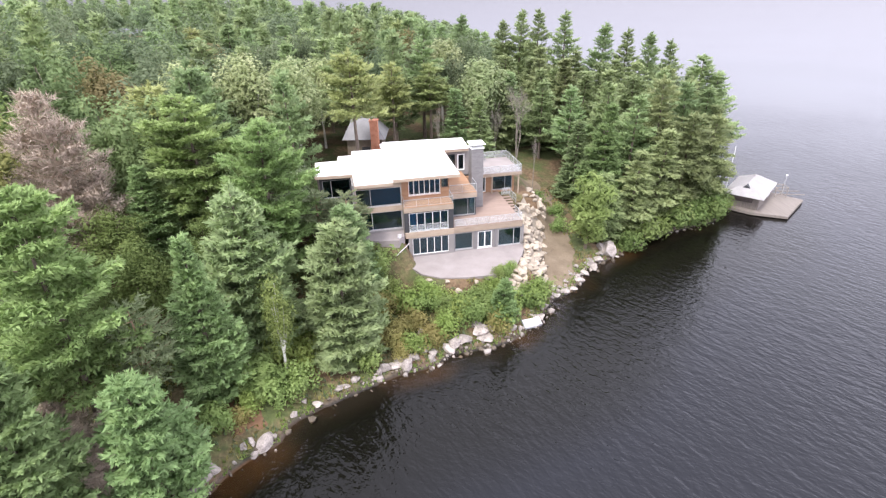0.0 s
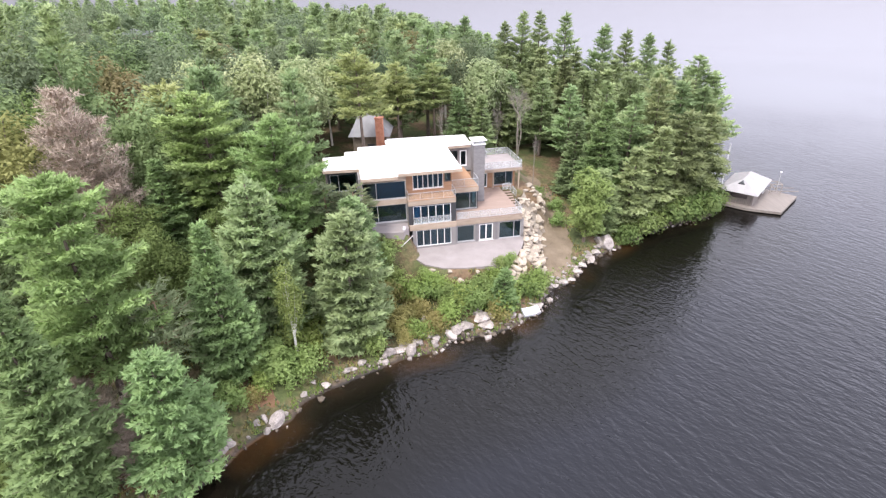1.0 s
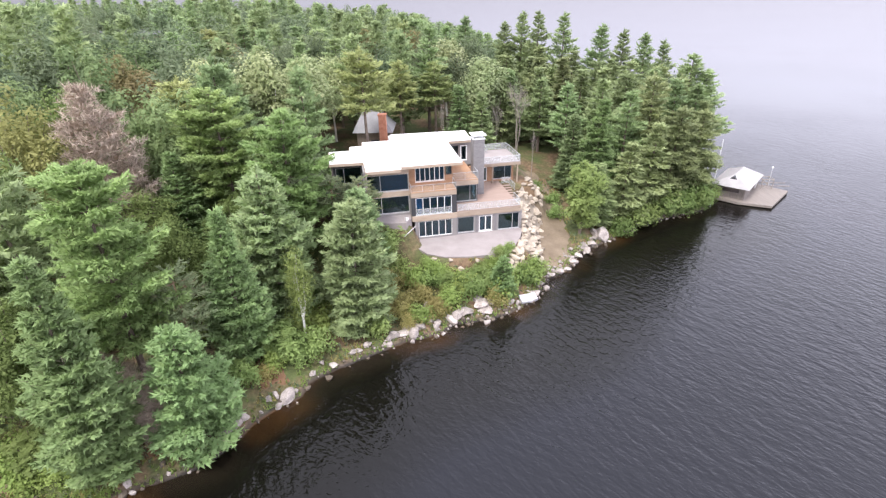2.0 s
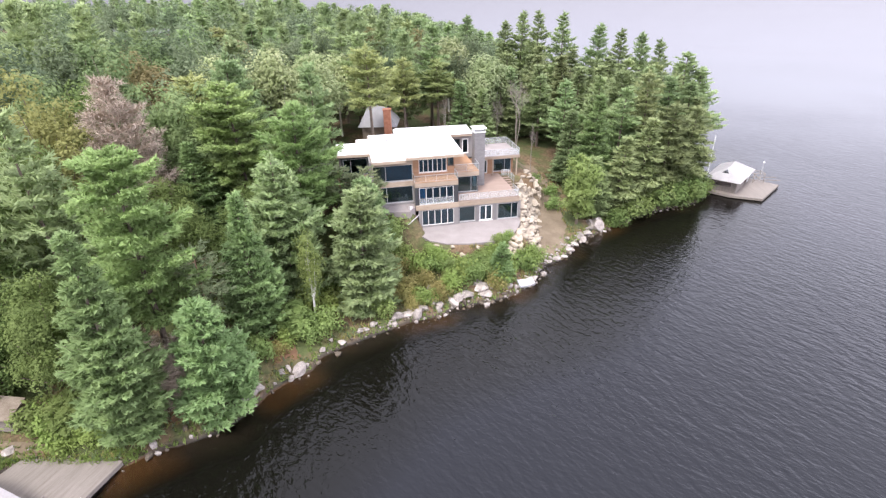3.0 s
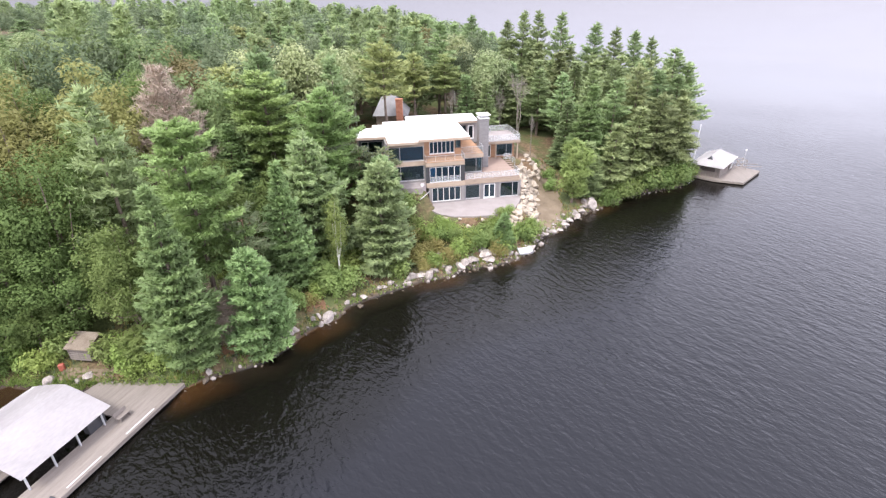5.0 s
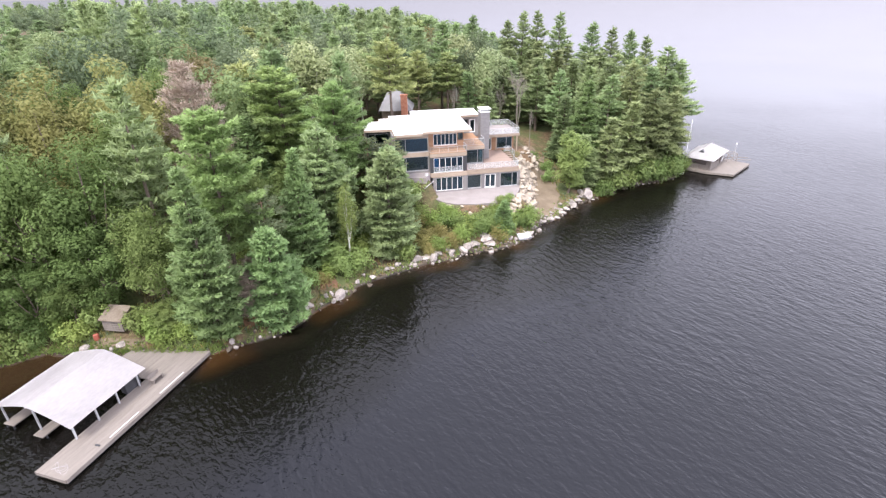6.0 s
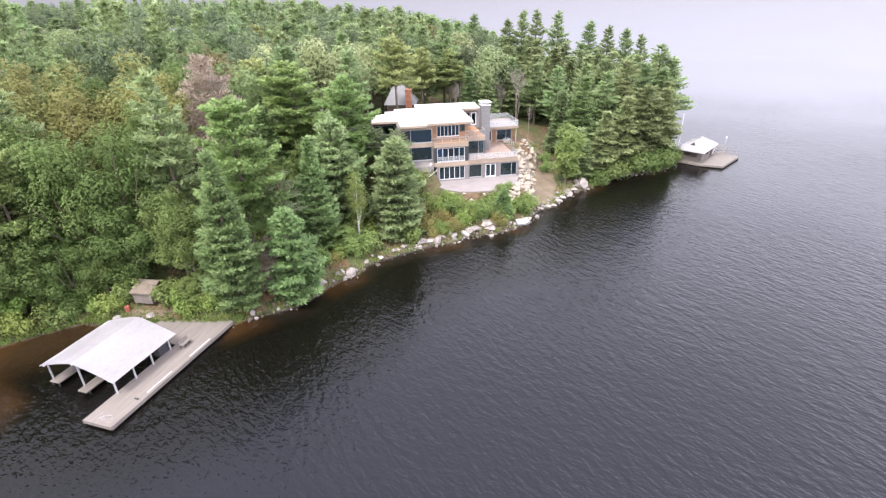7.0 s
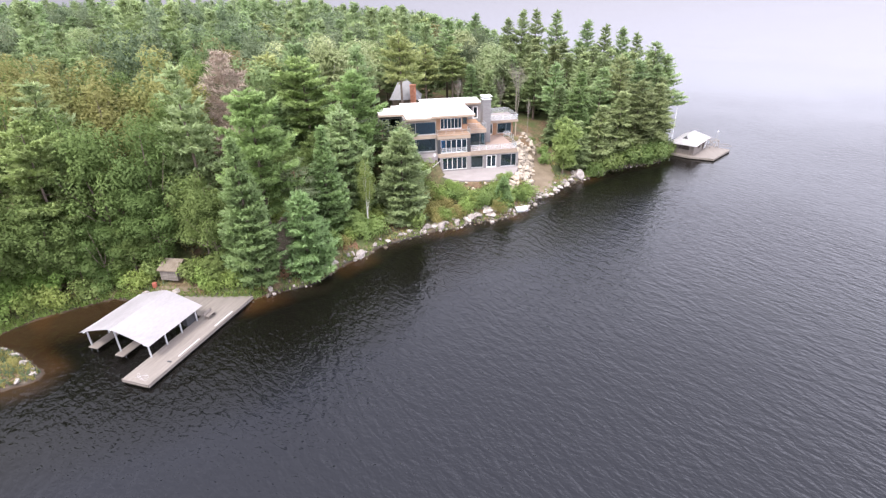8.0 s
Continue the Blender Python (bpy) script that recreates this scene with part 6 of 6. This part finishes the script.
for label, kinds, mat, seed, count, y0, y1 in (("far pines", "pine", M_PINE, 41, 250, 62, 250), ("far leafy trees", "leaf", M_LEAF, 42, 370, 62, 250), ("leafy trees on the ridge", "leaf", M_LEAF, 43, 190, 150, 300)):
    r = np.random.default_rng(seed)
    made, chunks, ways, tints = 0, [], [], []
    for trial in range(30000):
        if made >= count:
            break
        y = r.uniform(y0, y1)
        x = r.uniform(-330 if y0 > 100 else -215, 48)
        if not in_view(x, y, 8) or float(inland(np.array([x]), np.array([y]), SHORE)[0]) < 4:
            continue
        if y < 100 and x > -30 or y < 132 and x > 6:
            continue
        key = (int(x // 6), int(y // 6))
        near = [t for i in (-1, 0, 1) for j in (-1, 0, 1) for t in cells.get((key[0] + i, key[1] + j), [])]
        if any((x - a) ** 2 + (y - b) ** 2 < 11 for a, b, c in near):
            continue
        cells.setdefault(key, []).append((x, y, 3))
        v = FAR["leaf_mid" if kinds == "leaf" and y < 115 else kinds][r.integers(0, 3)]
        a = r.uniform(0, 6.28)
        z = float(ground_height(x, y))
        rise = min(1.0, max(0.0, (-x - 20) / 75))
        s = (25.2 + 9.0 * rise * rise * (3 - 2 * rise) + r.normal(0, 1.6) + (1.6 if kinds == "pine" else 0) - z) / (18 if kinds == "pine" else 17)
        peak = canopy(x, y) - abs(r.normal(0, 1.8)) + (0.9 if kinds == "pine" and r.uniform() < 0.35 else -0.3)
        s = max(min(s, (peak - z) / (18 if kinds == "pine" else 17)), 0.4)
        sr = s * r.uniform(0.9, 1.25)
        m = np.array([[math.cos(a) * sr, -math.sin(a) * sr, 0], [math.sin(a) * sr, math.cos(a) * sr, 0], [0, 0, s]])
        chunks.append((v[0] @ m.T + np.array([x, y, z])).astype(np.float32))
        ways.append(v[1] @ m.T)
        tints.append(np.full(len(v[0]), r.uniform(), np.float32))
        made += 1
    woods = part("far_woods", tri_mesh("far_woods", np.concatenate(chunks), np.concatenate(ways)), mat)
    woods.data.attributes.new("tint", "FLOAT", "POINT").data.foreach_set("value", np.concatenate(tints))
    tagged(woods, "distant forest canopy of " + label, "woods", kind="stuff")

# undergrowth and shore grass
r = np.random.default_rng(91)
gxs, gys = r.uniform(-56, 44, 60000), r.uniform(2, 84, 60000)
dd = inland(gxs, gys, SHORE)
di = inland(gxs, gys, ISLET)
uu, vv = in_house(gxs, gys)
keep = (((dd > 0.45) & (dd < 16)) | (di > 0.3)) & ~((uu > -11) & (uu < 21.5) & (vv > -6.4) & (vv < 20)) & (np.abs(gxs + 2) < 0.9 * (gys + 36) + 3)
keep &= (np.sin(gxs * 0.9 + 2 * np.sin(gys * 0.5)) + np.sin(gys * 1.1) + r.normal(0, 0.5, len(gxs)) > -0.2)
gxs, gys = np.concatenate([gxs[keep][:14000], r.uniform(-56, -41.5, 2600)]), np.concatenate([gys[keep][:14000], r.uniform(2, 11, 2600)])
ok = (inland(gxs, gys, SHORE) > 0.5) | (inland(gxs, gys, ISLET) > 0.25)
gxs, gys = gxs[ok], gys[ok]
turns = r.permutation(len(gxs))
gxs, gys = gxs[turns], gys[turns]
foot = np.stack([gxs, gys, ground_height(gxs, gys) + 0.05], 1)
half = len(foot) // 2
for label, f, ln, mat in (("straw-coloured shore grass", foot[:half], 0.55, M_GRASS), ("low green undergrowth on the bank", foot[half:], 0.5, M_LEAF)):
    g = part("undergrowth", tri_mesh("undergrowth", spikes(r, f, np.tile([0, 0, 1.2], (len(f), 1)), 4, ln, 0.14, 0.6)), mat)
    tagged(g, label, "grass", kind="stuff")

# grass and leaves that hang over the edge of the cove, the islet and the banks
r = np.random.default_rng(92)
tufts = []
for line, dense in ((SHORE[3:12], 40), (ISLET + ISLET[:1], 46), (SHORE[11:36], 9)):
    for (ax, ay), (bx, by) in zip(line, line[1:]):
        length = math.hypot(bx - ax, by - ay)
        k = int(length * dense)
        t, off = r.uniform(0, 1, k), -np.abs(r.normal(0.05, 0.8, k))
        tufts.append(np.stack([ax + (bx - ax) * t + (by - ay) / length * off, ay + (by - ay) * t - (bx - ax) / length * off], 1))
tufts = np.concatenate(tufts)
tufts = tufts[(inland(tufts[:, 0], tufts[:, 1], SHORE) > 0.02) | (inland(tufts[:, 0], tufts[:, 1], ISLET) > 0.02)]
foot = np.stack([tufts[:, 0], tufts[:, 1], ground_height(tufts[:, 0], tufts[:, 1]) + 0.04], 1)
tagged(part("bank_grass", tri_mesh("bank_grass", spikes(r, foot, np.tile([0, 0, 1.0], (len(foot), 1)), 4, 0.55, 0.13, 0.7)), M_LIME), "bright green grass hanging over the water's edge", "grass", kind="stuff")

# ---------------------------------------------------------------- rocks along the water and beside the house
sh = [(a, b) for a, b in zip(SHORE, SHORE[1:]) if -26 <= a[0] and a[1] < 72 and a[0] < 42]
for (ax, ay), (bx, by) in sh:
    length = math.hypot(bx - ax, by - ay)
    nx_, ny_ = (by - ay) / length, -(bx - ax) / length
    for i in range(max(1, int(length / 0.42))):
        t = dice.random()
        if dice.random() > (0.22 if ax < -8 else 0.42 if ax < 6 else 0.5 if ax < 10 else 1.0 if ax < 20 else 0.15):
            continue
        off = dice.uniform(-1.5, 0.5)
        big = dice.random() < 0.1
        size = dice.uniform(0.5, 0.85) if big else dice.uniform(0.14, 0.40)
        x, y = ax + (bx - ax) * t + nx_ * off, ay + (by - ay) * t + ny_ * off
        rock(x, y, size, GREY_ROCKS, "large pale granite boulder on the shore" if big else "small pale granite rock at the waterline", "shore rocks", 0.3)
for x, y, s in ((22.7, 60.9, 1.5), (20.9, 58.9, 0.9), (21.4, 60.0, 0.8), (-14.2, 29.9, 0.85), (-15.2, 29.9, 0.5), (-15.7, 29.4, 0.45), (-17.8, 26.2, 0.9), (-17.4, 27.2, 0.7), (-18.2, 25.2, 0.6), (-9.2, 35.9, 0.55), (-10.8, 34.2, 0.5), (-12.6, 33.0, 0.4), (10.7, 46.3, 0.9), (-1.6, 41.0, 0.9), (1.6, 42.0, 1.0), (2.6, 42.4, 0.9),
                (4.4, 43.4, 0.9), (5.4, 43.9, 0.8), (-5.2, 38.4, 0.8), (-3.2, 39.0, 0.9), (-1.9, 43.4, 0.7), (-35.0, 20.4, 0.6), (-38.6, 20.0, 0.7)):
    rock(x, y, s, GREY_ROCKS, "large pale granite boulder on the shore", "shore rocks", 0.3)
for x, y, s in ((-42.4, 5.9, 0.45), (-43.2, 4.9, 0.4), (-44.4, 7.6, 0.5), (-46.4, 9.0, 0.45), (-48.4, 9.8, 0.5), (-45.4, 4.4, 0.4), (-42.9, 6.6, 0.35)):
    rock(x, y, s, GREY_ROCKS, "grey granite rock on the islet", "shore rocks", 0.3)
# bedrock ledges that break out of the bank below the patio
LEDGES = [lumpy(1.0, q, s + 40, M_ROCK, 3, 0.42) for s, q in enumerate((0.42, 0.55, 0.36, 0.62))]
for x, y, size in ((-4.4, 38.7, 1.0), (-3.7, 39.4, 1.2), (-2.6, 39.9, 1.1), (-0.7, 40.6, 1.0), (1.1, 41.5, 1.1), (1.9, 42.2, 1.3), (2.7, 42.6, 0.9), (4.2, 43.4, 1.7), (4.7, 42.7, 1.3), (3.9, 44.4, 1.2), (-0.6, 42.7, 0.8),
                   (13.7, 50.9, 0.9), (14.8, 51.6, 1.0), (15.8, 52.3, 1.1), (17.2, 54.6, 1.0), (18.2, 56.2, 1.0), (19.6, 58.2, 1.0)):
    rock(x, y, size * 0.74, LEDGES, "pale broken bedrock ledge in the bank", "bedrock ledges", 0.42)
# stones too small to pick apart, washed up all along the water's edge
pebble = bmesh.new()
bmesh.ops.create_icosphere(pebble, subdivisions=1, radius=1.0)
pebble.verts.ensure_lookup_table()
ball = np.array([[tuple(v.co) for v in f.verts] for f in pebble.faces])
pebble.free()
r = np.random.default_rng(55)
for label, mat, share in (("small pale granite stones along the waterline", M_ROCK, 0.55), ("small brown stones along the waterline", M_BANKSTONE, 0.8)):
    chunks = []
    for (ax, ay), (bx, by) in zip(SHORE[8:], SHORE[9:36]):
        length = math.hypot(bx - ax, by - ay)
        nx_, ny_ = (by - ay) / length, -(bx - ax) / length
        for i in range(int(length * 4.2 * share * (0.4 if ax < -8 else 1.0))):
            t, off = r.uniform(), r.normal(-0.25, 0.42)
            x, y = ax + (bx - ax) * t + nx_ * off, ay + (by - ay) * t + ny_ * off
            size = r.uniform(0.07, 0.17) * (1 + 1.3 * (r.uniform() < 0.2))
            turn = r.uniform(0, 6.28)
            m = np.array([[math.cos(turn), -math.sin(turn), 0], [math.sin(turn), math.cos(turn), 0], [0, 0, 1]]) * (size * r.uniform(0.7, 1.35, 3))
            lump = ball * (1 + 0.22 * np.sin(ball @ r.normal(0, 2.4, (3, 1)) + r.uniform(0, 6)))
            chunks.append((lump @ m.T + np.array([x, y, max(float(ground_height(x, y)), -0.1) + size * 0.25])).reshape(-1, 3))
    tagged(part("shore_stones", tri_mesh("shore_stones", np.concatenate(chunks)), mat), label, "stones", kind="stuff")

# the bank of quarried boulders that holds up the deck's end and the patio
wallrocks = random.Random(12)
TOP = [(17.4, 9.6, 7.0), (15.4, 6.6, 6.7), (13.9, 2.8, 6.2), (13.75, 0.2, 4.9), (13.2, -1.6, 4.05), (12.1, -4.0, 4.0), (10.8, -5.9, 3.95), (9.4, -6.9, 3.9)]
TOE = [(20.4, 10.2, 4.4), (19.6, 7.8, 3.5), (18.5, 5.6, 2.5), (17.4, 2.3, 1.9), (15.8, -1.6, 1.7), (15.2, -4.4, 1.0), (12.6, -7.2, 1.4), (9.9, -8.6, 2.2)]
bank = thing("boulder_bank", HOUSE, "bank of stacked buff quarried boulders beside the deck and patio", "stone bank")


def on_bank(t, s):
    t = min(max(t, 0.0), 0.9999) * (len(TOP) - 1)
    i, f = int(t), t - int(t)
    a, b = Vector(TOP[i]).lerp(Vector(TOP[i + 1]), f), Vector(TOE[i]).lerp(Vector(TOE[i + 1]), f)
    p = a.lerp(b, s)
    p.z = max(p.z, float(ground_height(HOUSE_X + p.x * HC - p.y * HS, HOUSE_Y + p.x * HS + p.y * HC)) + 0.12)
    return p


bm = bmesh.new()
rows_ = [[bm.verts.new(on_bank(i / 28, j / 6 * 1.08 - 0.04) - Vector((0, 0, 0.32 + wallrocks.uniform(-0.08, 0.08)))) for j in range(7)] for i in range(29)]
for i in range(28):
    for j in range(6):
        bm.faces.new((rows_[i][j], rows_[i + 1][j], rows_[i + 1][j + 1], rows_[i][j + 1]))
part("earth_fill", bm, M_SANDROCK, bank, "pale broken stone between the boulders")
for i in range(26):
    for j in range(5):
        if wallrocks.random() < 0.1:
            continue
        p = on_bank((i + wallrocks.uniform(0.1, 0.9)) / 26, (j + wallrocks.uniform(0.15, 0.85)) / 5)
        size = wallrocks.choice((0.36, 0.45, 0.54, 0.64, 0.8))
        stone = part("boulder", wallrocks.choice(BUFF_ROCKS), None, bank)
        stone.matrix_local = Matrix.LocRotScale(p - Vector((0, 0, 0.1)), Euler((wallrocks.uniform(-0.4, 0.4), wallrocks.uniform(-0.4, 0.4), wallrocks.uniform(0, 6.28))),
                                                Vector((size * wallrocks.uniform(0.85, 1.4), size * wallrocks.uniform(0.75, 1.1), size * wallrocks.uniform(0.8, 1.1))))
for i in range(0, 16, 2):
    u = -1.0 + 12.5 * i / 15 + wallrocks.uniform(-0.3, 0.3)
    v = -5.1 - 1.6 * math.sin(i / 15 * 3.14) + wallrocks.uniform(-0.4, 0.2)
    x, y = HOUSE_X + u * HC - v * HS, HOUSE_Y + u * HS + v * HC
    rock(x, y, wallrocks.uniform(0.3, 0.6), BUFF_ROCKS, "buff boulder at the patio's edge", "boulders beside the house", 0.3)
